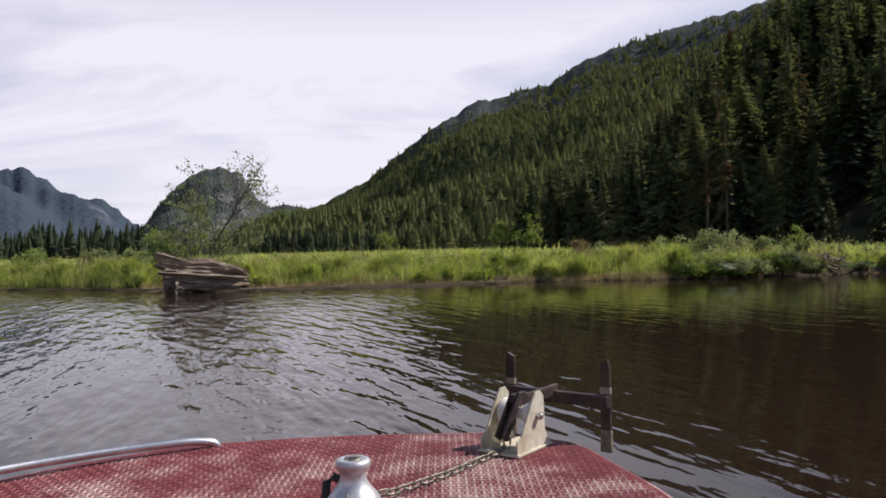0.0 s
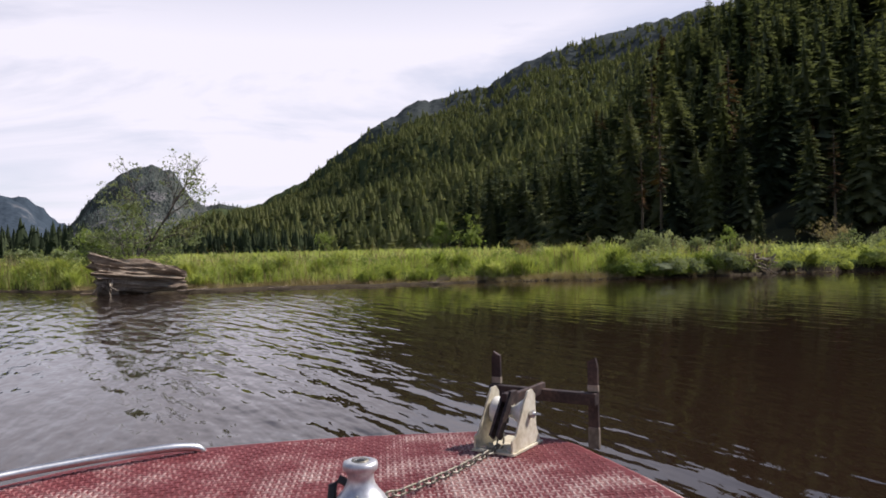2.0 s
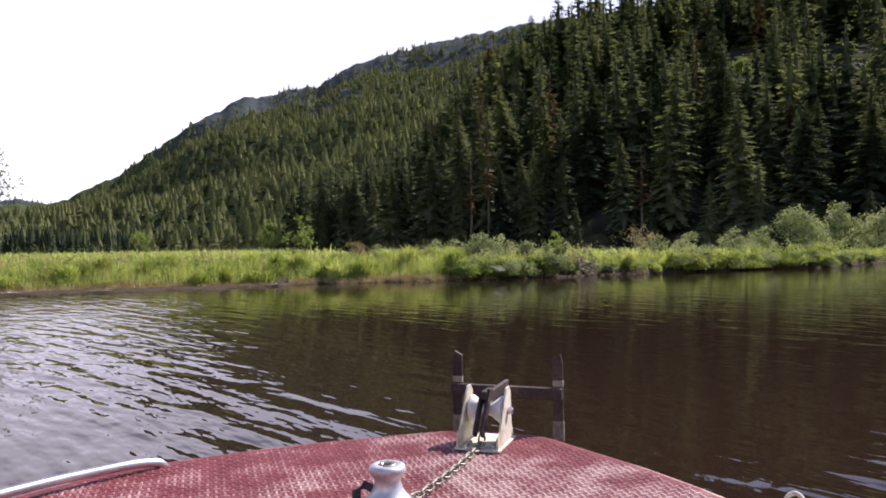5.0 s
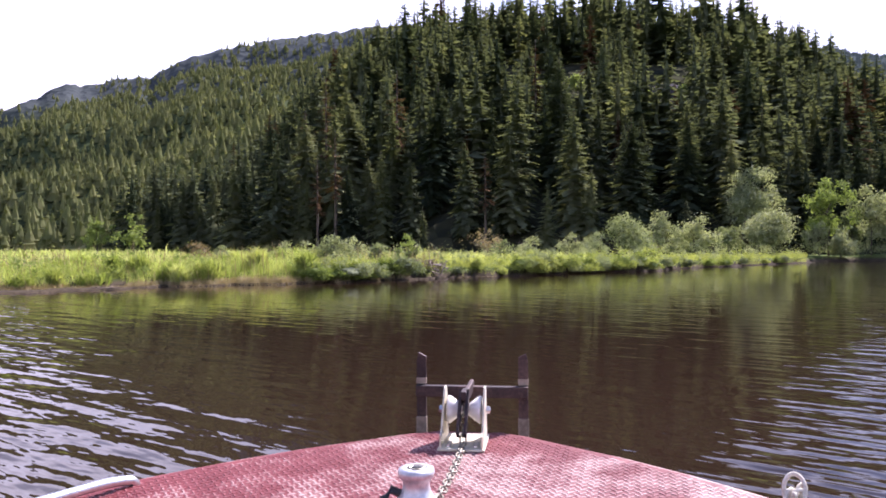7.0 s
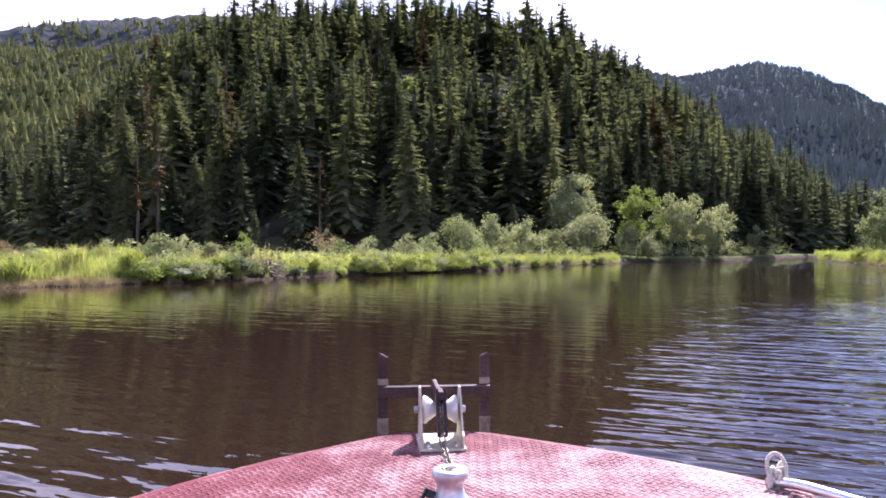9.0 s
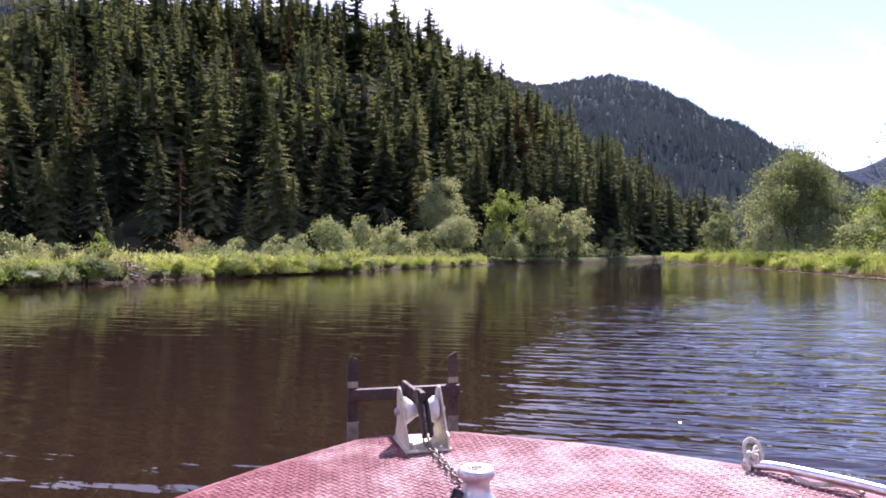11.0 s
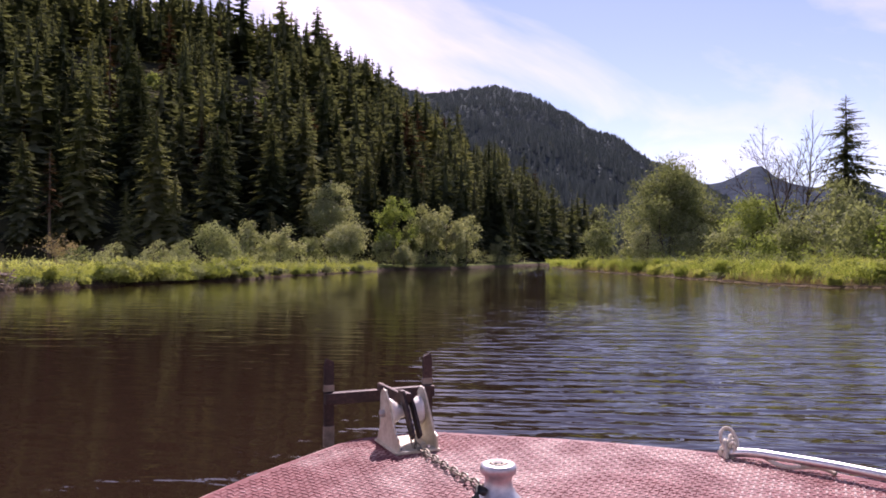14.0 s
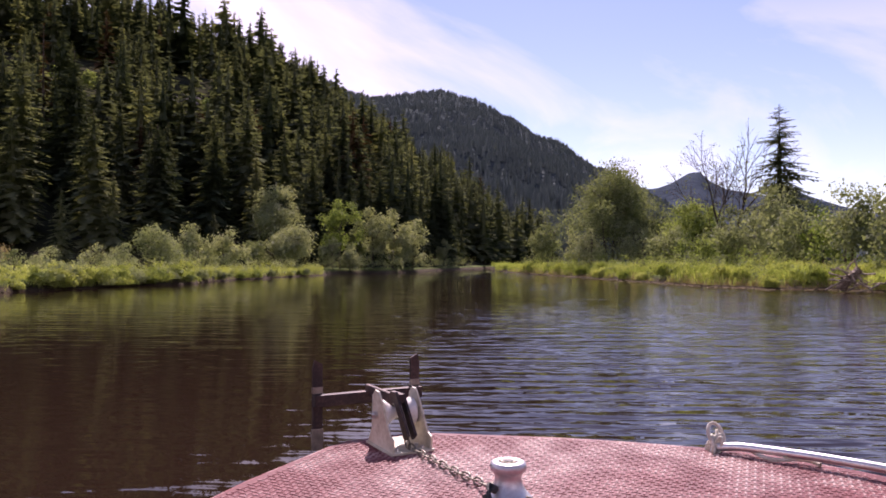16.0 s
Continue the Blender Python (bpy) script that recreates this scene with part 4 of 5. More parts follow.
for n, (b, d, h, w, mat) in enumerate([(44.3, 62, 3.7, 4.6, M_LEAF), (46.9, 66, 4.2, 3.3, M_LEAF_GREY), (49.8, 68, 4.5, 3.6, M_LEAF_GREY), (54.0, 73, 5.2, 5.9, M_LEAF_GREY), (51.8, 72, 3.0, 3.0, M_LEAF),
                                       (57.8, 78, 3.3, 2.6, M_LEAF_GREY), (59.4, 77.5, 2.9, 3.0, M_LEAF_GREY), (48.3, 71, 3.0, 2.6, M_LEAF), (45.8, 68, 2.6, 2.4, M_LEAF_GREY)]):
    broadleaf("willow_shrub", b, d, h, w, mat, "bushy grey-green willow shrub on the bank" if mat is M_LEAF_GREY else "bushy fresh green willow shrub on the bank", "shrub", stems=4, crown_low=0.06, leaf=0.085, seed=20 + n,
              full=44, fill=0.9)["group"] = "willow shrubs by the point"
# right bank
for n, (b, d, h, w, mat, low) in enumerate([(79.8, 72, 10.4, 8.8, M_LEAF, 0.18), (75.2, 82, 6.4, 4.6, M_LEAF, 0.06), (77.2, 78, 4.4, 4.0, M_LEAF_GREY, 0.1), (83.2, 74, 6.6, 5.6, M_LEAF, 0.1), (86.0, 68, 7.4, 5.4, M_LEAF_YELLOW, 0.12),
                                            (88.7, 63, 5.4, 4.6, M_LEAF, 0.1), (91.4, 62, 7.8, 6.0, M_LEAF, 0.12), (93.8, 55, 4.8, 4.6, M_LEAF, 0.1), (96.8, 48, 5.6, 4.8, M_LEAF, 0.1), (100.5, 46, 6.4, 5.0, M_LEAF, 0.1), (82.4, 68, 4.6, 4.4, M_LEAF_GREY, 0.08), (84.7, 63, 4.0, 4.2, M_LEAF, 0.08),
                                            (87.4, 60, 3.8, 4.2, M_LEAF_YELLOW, 0.08), (90.0, 57, 4.0, 4.4, M_LEAF, 0.08), (95.2, 52, 4.2, 4.2, M_LEAF_YELLOW, 0.08), (104, 44, 6.4, 5.4, M_LEAF, 0.1),
                                            (78.4, 69, 4.8, 3.8, M_LEAF_GREY, 0.05), (81.9, 70, 5.4, 4.0, M_LEAF, 0.08)]):
    broadleaf("alder", b, d, h, w, mat, "full leafy alder standing in tall bank grass", stems=2 if h > 7 else 3, crown_low=low, leaf=0.10, seed=40 + n, fill=0.8, full=66 if h > 9 else 48 if h > 6 else 36, ragged=0.5)["group"] = "alders on the grassy bank"


def bare_tree(name, b, d, h, lean, seed, label, leaves=None, bark=M_BARK):
    """A tree of fine bare branches, forked again and again."""
    g = np.random.default_rng(seed)
    lines, tips = [], []

    def grow(at, way, length, r, depth):
        pts = [at]
        for k in range(4):
            way = way + g.normal(0, 0.07, 3)
            way /= np.linalg.norm(way)
            pts.append(pts[-1] + way * length / 4)
        lines.append((np.array(pts), np.linspace(r, r * 0.6, 5)))
        if depth == 0:
            tips.append(pts[-1])
            return
        for k in range(3 if depth > 1 else 4):
            side = g.normal(0, 1, 3)
            side -= way * side.dot(way)
            side /= np.linalg.norm(side)
            turn = way * 0.85 + side * g.uniform(0.35, 0.65) + np.array([0, 0, 0.12])
            grow(pts[2 + k % 3], turn / np.linalg.norm(turn), length * g.uniform(0.5, 0.75), r * 0.5, depth - 1)
        grow(pts[-1], way, length * 0.7, r * 0.6, depth - 1)

    grow(np.array([0, 0, -0.2]), np.array([lean, 0, 1.0]), h * 0.42, 0.013 * h, 4)
    v, f = tubes(lines, 4)
    root = empty(name, Matrix.Translation(polar(b, d, float(ground_z(np.array(float(b)), np.array(float(d)))))) @ pose(0, 0, 0, 0, 0, -b))
    part_mesh("trunk", mesh_from("trunk", v, f, bark, True), root)
    if leaves:
        tips = np.array(tips)
        tips = tips[g.random(len(tips)) < leaves]
        v, f = leaf_cloud(g, tips, np.full(len(tips), 0.35), 9, 0.07)
        part_mesh("leaves", mesh_from("leaves", v, f, M_LEAF), root)
    return tagged(root, label, "tree")


bare_tree("bare_tree", 88.6, 68, 11.2, -0.14, 301, "slender nearly leafless tree above the bank alders", 0.25)
bare_tree("bare_tree", 89.0, 69, 12.0, 0.03, 302, "slender bare tree with fine upright twigs")
spruce = conifer("spruce", 14.8, 5.4, 61, M_NEEDLE, "single tall spruce with drooping open branches", low=0.06, gap=0.1, detail=(30, 9, 8), wide=0.27, core=0.08)
spruce.matrix_basis = Matrix.Translation(polar(92.1, 68, 0.4))
# by the log
broadleaf("leaning_willow", -19.6, 40, 4.0, 7.0, M_LEAF, "young willow with sparse olive-green leaves behind the log", stems=5, crown_low=0.08, per=64, leaf=0.06, seed=71, bark=M_BARK_PALE, fill=0.9)
bare_tree("bare_tree", -19.9, 39.6, 6.8, 0.5, 305, "leaning grey tree with sparse leaves on bare twigs", 0.5)
broadleaf("willow_shrub", -21.5, 43, 2.6, 4.0, M_LEAF_YELLOW, "low yellow-green willow shrub in the marsh", "shrub", stems=4, crown_low=0.1, per=40, leaf=0.07, seed=72)
for n, (b, d, h, w) in enumerate([(-26.5, 62, 1.7, 4.0), (-30, 66, 1.8, 4.4), (-23.5, 70, 1.6, 4), (-34, 58, 1.9, 4.5)]):
    broadleaf("willow_shrub", b, d, h, w, M_LEAF_YELLOW if n % 2 else M_LEAF, "low green willow shrub in the marsh", "shrub", stems=4, crown_low=0.1, per=40, leaf=0.09, seed=80 + n)
for n, (b, d, h, w) in enumerate([(4.6, 150, 7.5, 5.5), (6.9, 128, 7.8, 4.6), (-4.5, 230, 9, 7)]):
    broadleaf("alder", b, d, h, w, M_LEAF_YELLOW, "yellow-green alder in front of the dark slope", crown_low=0.15, per=90, leaf=0.2, seed=90 + n)
# shrubs along the main bank
for n, (b, d, h, w, mat) in enumerate([(15.3, 38, 1.2, 1.6, M_LEAF_GREY), (17.2, 37, 1.6, 1.8, M_LEAF_GREY), (19.2, 35.5, 1.5, 1.9, M_LEAF_GREY), (20.8, 35.5, 1.8, 2.0, M_LEAF), (22.7, 36, 1.6, 1.9, M_LEAF_GREY), (24.6, 37, 1.4, 1.8, M_LEAF),
                                       (27.3, 35.2, 1.75, 1.35, M_LEAF_YELLOW), (37.0, 48, 2.0, 2.2, M_LEAF_GREY), (40.4, 51, 2.3, 2.4, M_LEAF_GREY), (42.4, 55, 2.2, 2.4, M_LEAF), (12.7, 42, 1.4, 1.6, M_LEAF), (35.0, 46, 1.7, 1.6, M_LEAF)]):
    broadleaf("bank_shrub", b, d, h, w, mat, "small grey-green shrub on the grassy bank" if mat is M_LEAF_GREY else "small bright green shrub on the grassy bank", "shrub", stems=5, crown_low=0.1, leaf=0.05, seed=110 + n, full=22, fill=1.5 if mat is M_LEAF_YELLOW else 0.8)["group"] = "shrubs along the grassy bank"
for n, (b, d, h, w) in enumerate([(33.7, 48, 2.2, 2.2), (10.8, 52, 1.6, 1.5)]):
    broadleaf("dry_shrub", b, d, h, w, M_STRAW, "dry reddish-grey shrub on the bank", "shrub", stems=6, crown_low=0.2, per=14, leaf=0.05, seed=140 + n, bark=M_BARK_PALE)
# dead standing trees in the forest front
for n, (b, h, back) in enumerate([(21.6, 16, -1), (20.2, 13, -1), (33.5, 12, -1), (19.4, 17, 28), (21.0, 19, 40), (26.5, 18, 22), (37.5, 18, 30), (16.8, 15, 12)]):
    d = float(forest_edge(b)) + back
    snag = conifer("snag", h, 1.6 if back < 0 else 3.2, 500 + n, M_NEEDLE_DRY, "dead spruce with rusty sparse twigs at the forest edge", low=0.45 if back < 0 else 0.2, gap=0.45 if back < 0 else 0.2, detail=(16, 7, 4))
    snag.matrix_basis = Matrix.Translation(polar(b, d, float(NEAR.height(np.array(b), np.array(d))) - 0.2))


# ---- grass ----
def blades(places, height, width, lean, g):
    """Bent blades: a quad and a tip each."""
    n = len(places)
    az, la = g.uniform(0, 2 * np.pi, n), g.uniform(0, 2 * np.pi, n)
    w = np.stack([np.cos(az), np.sin(az), np.zeros(n)], 1) * (width * g.uniform(0.6, 1.4, n))[:, None]
    h = height * g.uniform(0.65, 1.2, n)
    off = np.stack([np.cos(la), np.sin(la), np.zeros(n)], 1) * (h * lean * g.uniform(0.2, 1.3, n))[:, None]
    up = np.array([0, 0, 1.0])
    b0, b1 = places - w / 2, places + w / 2
    mid = places + off * 0.3 + up * (h * 0.6)[:, None]
    tip = places + off + up * h[:, None]
    v = np.stack([b0, b1, mid + w * 0.4, mid - w * 0.4, tip], 1).reshape(-1, 3)
    o = np.arange(n)[:, None] * 5
    return v, [np.concatenate([o, o + 1, o + 2, o + 3], 1), np.concatenate([o + 3, o + 2, o + 4], 1)]


def bank_places(b0, b1, s0, s1, n, g):
    b = g.uniform(b0, b1, n * 2)
    s = s0 + (s1 - s0) * g.random(n * 2)
    d = shore(b) + s
    keep = g.random(n * 2) < d / d.max()
    b, d = b[keep][:n], d[keep][:n]
    a = np.radians(b)
    return np.stack([d * np.sin(a), d * np.cos(a), ground_z(b, d) - 0.03], 1)


def grass(name, label, mat, b0, b1, s0, s1, n, height, width, lean=0.35):
    p = bank_places(b0, b1, s0, s1, n, g)
    lump = np.array([0.85 + 0.6 * wobble(x * 0.28, y * 0.28) + 0.5 * wobble(x * 1.1, y * 1.1, 7) for x, y, z in p])
    keep = lump > 0.45 + 0.25 * g.random(len(lump))
    p, lump = p[keep], lump[keep]
    edge = np.clip(0.45 + 0.6 * (np.hypot(p[:, 0], p[:, 1]) - shore(np.degrees(np.arctan2(p[:, 0], p[:, 1])))), 0.35, 1)
    v, f = blades(p, height * lump * edge, width, lean, g)
    return tagged(new(name, mesh_from(name, v, f, mat)), label, "grass", kind="stuff")


grass("marsh_grass", "tall yellow-green marsh grass along the river flat", M_GRASS, -46, 24, 0.5, 7, 46000, 0.64, 0.019, 0.55)
grass("marsh_grass", "wide yellow-green marsh meadow behind the bank", M_GRASS, -46, 42, 6, 70, 30000, 0.66, 0.08, 0.45)
grass("dead_straw", "dry brown stalks among the marsh grass", M_STRAW, -46, 30, 0.2, 12, 5000, 1.15, 0.03)
grass("bank_sedge", "thick bright green sedge hanging over the cut bank", M_SEDGE, 20, 57.2, 0.1, 9, 17000, 0.5, 0.02, 0.8)
grass("bank_sedge", "thick bright green grass on the bank with alders", M_SEDGE, 70.5, 112, 0.1, 16, 20000, 0.65, 0.035, 0.6)
grass("marsh_grass", "tall yellowish bank grass in uneven clumps below the alders", M_GRASS, 70.8, 112, 0.3, 10, 16000, 0.75, 0.03, 0.6)
grass("dead_straw", "pale dead straw along the foot of the bank", M_STRAW, -24, 26, -0.3, 0.8, 15000, 0.34, 0.018, 0.9)
grass("dead_straw", "tan straw hanging from the sods at the cut edge", M_STRAW, 4, 27, 0.0, 0.5, 2600, 0.45, 0.022, 0.7)
grass("dead_straw", "pale dead straw along the foot of the bank", M_STRAW, 72, 110, -0.1, 1.6, 8000, 0.45, 0.022, 0.9)
grass("marsh_grass", "far marsh grass before the tree line", M_GRASS, -46, 10, 65, 230, 16000, 1.1, 0.25)


def sedge_hummock(b, s, r, h, seed, mat=M_SEDGE, label="rounded green sedge hummock overhanging the bank", group="sedge hummocks along the cut bank"):
    """A drooping tuft that hangs over the water's edge."""
    g = np.random.default_rng(seed)
    n = 420
    q = g.normal(0, 1, (n, 3))
    q /= np.linalg.norm(q, axis=1, keepdims=True)
    q[:, 2] = np.abs(q[:, 2])
    p = q * np.array([r, r, h]) * 0.55
    v, f = blades(p, np.full(n, h * 0.6), 0.04, 1.0, g)
    d = float(shore(b)) + s
    ob = new("sedge_hummock", mesh_from("sedge_hummock", v, f, mat))
    ob.matrix_basis = Matrix.Translation(polar(b, d, float(ground_z(np.array(b), np.array(d)))))
    return tagged(ob, label, "sedge", group)


def leafy_hummock(b, s, r, h, seed, mat, label):
    """A round leafy clump that bulges over the undercut edge."""
    g = np.random.default_rng(seed)
    v, f = lobed_crown(g, h, 2.2 * r, -0.1 * h, 24, 0.042, 1.0, 0.3)
    a, e = np.meshgrid(np.linspace(0, 2 * np.pi, 15)[:-1], np.linspace(-0.3, 1.35, 7), indexing="ij")
    lump = 0.58 + 0.14 * np.sin(a * 3 + seed) * np.cos(e * 4 + seed)
    body = np.stack([r * lump * np.cos(e) * np.cos(a), r * lump * np.cos(e) * np.sin(a), h * (0.42 + 0.5 * lump * np.sin(e))], -1).reshape(-1, 3)
    i, j = np.meshgrid(np.arange(14), np.arange(6), indexing="ij")
    bf = np.stack([i * 7 + j, (i + 1) % 14 * 7 + j, (i + 1) % 14 * 7 + j + 1, i * 7 + j + 1], -1).reshape(-1, 4)
    v, f = np.concatenate([body, v]), np.concatenate([bf, f + len(body)])
    ob = new("bank_hummock", mesh_from("bank_hummock", v, f, mat))
    d = float(shore(b)) + s
    ob.matrix_basis = Matrix.Translation(polar(b, d, float(ground_z(np.array(b), np.array(d)))))
    return tagged(ob, label, "hummock", "leafy hummocks along the cut bank")


spots = list(np.linspace(19.6, 26.6, 11)) + list(np.linspace(36.6, 48.2, 16)) + [28.0, 31.2, 32.9, 34.6, 49.4, 50.6, 51.9, 53.0, 54.2, 55.2, 56.0]
for n, b in enumerate(spots):
    big = 1.0 if n < 27 else 0.65
    leafy_hummock(b + g.normal(0, 0.15), g.uniform(-0.05, 0.55), g.uniform(0.55, 0.95) * big, g.uniform(0.65, 1.15) * big, 700 + n, (M_SEDGE, M_LEAF, M_SEDGE)[n % 3],
                  "leafy green hummock bulging over the undercut bank" if n % 3 != 1 else "dull green leafy clump drooping over the undercut bank")


for n in range(54):
    sedge_hummock(-36 + n * 1.04 + g.normal(0, 0.4), 0.7 + 6 * g.random() ** 1.5, g.uniform(0.4, 1.1), g.uniform(0.5, 1.05), 900 + n, M_SEDGE if n % 4 else M_GRASS,
                  "low green sedge tussock in the marsh grass" if n % 4 else "yellow-green grass tussock at the marsh's edge", "tussocks in the marsh")
for n in range(52):
    sedge_hummock(71.5 + n * 0.56 + g.normal(0, 0.25), 0.2 + 7.5 * g.random() ** 1.3, g.uniform(0.4, 1.2), g.uniform(0.4, 0.95), 800 + n, M_SEDGE if n % 5 else M_GRASS,
                  "tall green sedge tussock on the bank" if n % 5 else "tall yellow-green grass tussock arching over the bank", "grass tussocks below the alders")


def herbs(name, label, b0, b1, n, s1, mat, seed, tall=1.0, s0=0.1):
    """Leafy herbs in low clumps on the bank."""
    g = np.random.default_rng(seed)
    p = bank_places(b0, b1, s0, s1, n, g)
    p[:, 2] = np.maximum(p[:, 2], 0.12)
    r = g.uniform(0.2, 0.65, n) * tall
    p[:, 2] += r * 0.7 + tall * g.uniform(0.0, 0.8, n) * np.array([0.6 + 0.9 * wobble(x * 0.3, y * 0.3, 4) for x, y, z in p])
    v, f = leaf_cloud(g, p, r, 54, 0.046 * tall ** 0.5)
    return tagged(new(name, mesh_from(name, v, f, mat)), label, "herbs", kind="stuff")


herbs("bank_herbs", "leafy bright green herbs on the cut bank", 20, 57, 230, 2.4, M_SEDGE, 811, 0.8, 0.2)
herbs("bank_herbs", "dull green leafy herbs drooping over the cut bank", 20, 57, 120, 2.6, M_LEAF, 817, 1.0, 0.4)
herbs("bank_herbs", "grey-green leafy herbs on the cut bank", 20, 57, 90, 4.0, M_LEAF_GREY, 818, 1.1, 0.8)
herbs("bank_herbs", "leafy green herbs under the alders", 73, 108, 420, 9, M_SEDGE, 812)
herbs("bank_herbs", "rank weeds in tall clumps under the alders", 73, 110, 200, 14, M_LEAF, 815, 1.7)
herbs("bank_herbs", "yellowish weeds in tall clumps on the bank", 74, 110, 120, 12, M_LEAF_YELLOW, 816, 1.5)
herbs("bank_herbs", "dark leafy herbs along the forest shore", 57.3, 69, 110, 13, M_LEAF, 814, 1.7)
herbs("bank_herbs", "leafy brush at the water under the forest", 57.3, 68, 110, 4, M_LEAF, 819, 1.5, -0.3)
herbs("bank_herbs", "leafy herbs among the marsh grass", -40, 20, 260, 9, M_LEAF_YELLOW, 813)
herbs("bank_herbs", "dark green herbs in low patches at the marsh's edge", -40, 21, 160, 5, M_SEDGE, 820, 0.9)


def flotsam(label, b0, b1, s0, s1, n, seed):
    """Flat flecks of dead straw and scum afloat along the water's edge."""
    g = np.random.default_rng(seed)
    b = g.uniform(b0, b1, n)
    streak = np.array([wobble(x * 1.7, 3.0, seed) + 0.6 * wobble(x * 6.0, 8.0, seed) for x in b])
    b = b[streak > -0.12]
    d = shore(b) + g.uniform(s0, s1, len(b)) * (0.4 + 0.6 * g.random(len(b)))
    a, turn = np.radians(b), g.uniform(0, 2 * np.pi, len(b))
    c = np.stack([d * np.sin(a), d * np.cos(a), np.full(len(b), 0.03)], 1)
    u = np.stack([np.cos(turn), np.sin(turn), np.zeros(len(b))], 1) * g.uniform(0.03, 0.13, len(b))[:, None]
    w = np.stack([-u[:, 1], u[:, 0], u[:, 2]], 1) * g.uniform(0.15, 0.6, len(b))[:, None]
    v = np.stack([c - u, c - w, c + u, c + w], 1).reshape(-1, 3)
    return tagged(new("floating_straw", mesh_from("floating_straw", v, np.arange(len(v)).reshape(-1, 4), M_STRAW)), label, "flotsam", kind="stuff")


flotsam("pale straw and scum afloat along the grassy bank", 71.5, 104, -3.2, -0.3, 24000, 31)
flotsam("pale straw and scum afloat before the cut bank", 30, 56, -0.6, -0.2, 1500, 32)

# ---- open spots on the hillside ----
def outcrop(b, d, wide, deep, tall, seed):
    n = 26
    u, w = np.meshgrid(np.linspace(-1, 1, n), np.linspace(-1, 1, n), indexing="ij")
    v = np.zeros((n, n, 3))
    for i in range(n):
        for j in range(n):
            bb, dd = b + u[i, j] * wide, d + w[i, j] * deep
            k = max(0.0, 1 - u[i, j] ** 4) * max(0.0, 1 - w[i, j] ** 4)
            z = float(NEAR.height(np.array(bb), np.array(dd))) - 0.6 + k * (tall * (0.8 + 0.9 * wobble(u[i, j] * 2.2, w[i, j] * 2.2, seed)) + 1.2 * wobble(u[i, j] * 7, w[i, j] * 7, seed))
            v[i, j] = polar(bb, dd, z)
    i, j = np.meshgrid(np.arange(n - 1), np.arange(n - 1), indexing="ij")
    f = np.stack([i * n + j, (i + 1) * n + j, (i + 1) * n + j + 1, i * n + j + 1], -1).reshape(-1, 4)
    return tagged(new("rock_outcrop", mesh_from("rock_outcrop", v.reshape(-1, 3), f, M_ROCK)), "bare dark grey rock slab among the spruces", "rock")


outcrop(47.4, 162, 2.6, 5, 1.0, 3)
outcrop(39.6, 160, 1.8, 5, 1.0, 8)
for n, (b, d) in enumerate([(38.8, 153), (40.4, 154), (45.4, 150), (48.6, 152)]):
    broadleaf("hillside_shrub", b, d, 3.2, 4.0, M_LEAF_YELLOW, "yellow-green shrub below the bare rock", "shrub", stems=3, crown_low=0.1, per=50, leaf=0.16, seed=160 + n, z=float(NEAR.height(np.array(float(b)), np.array(float(d)))))

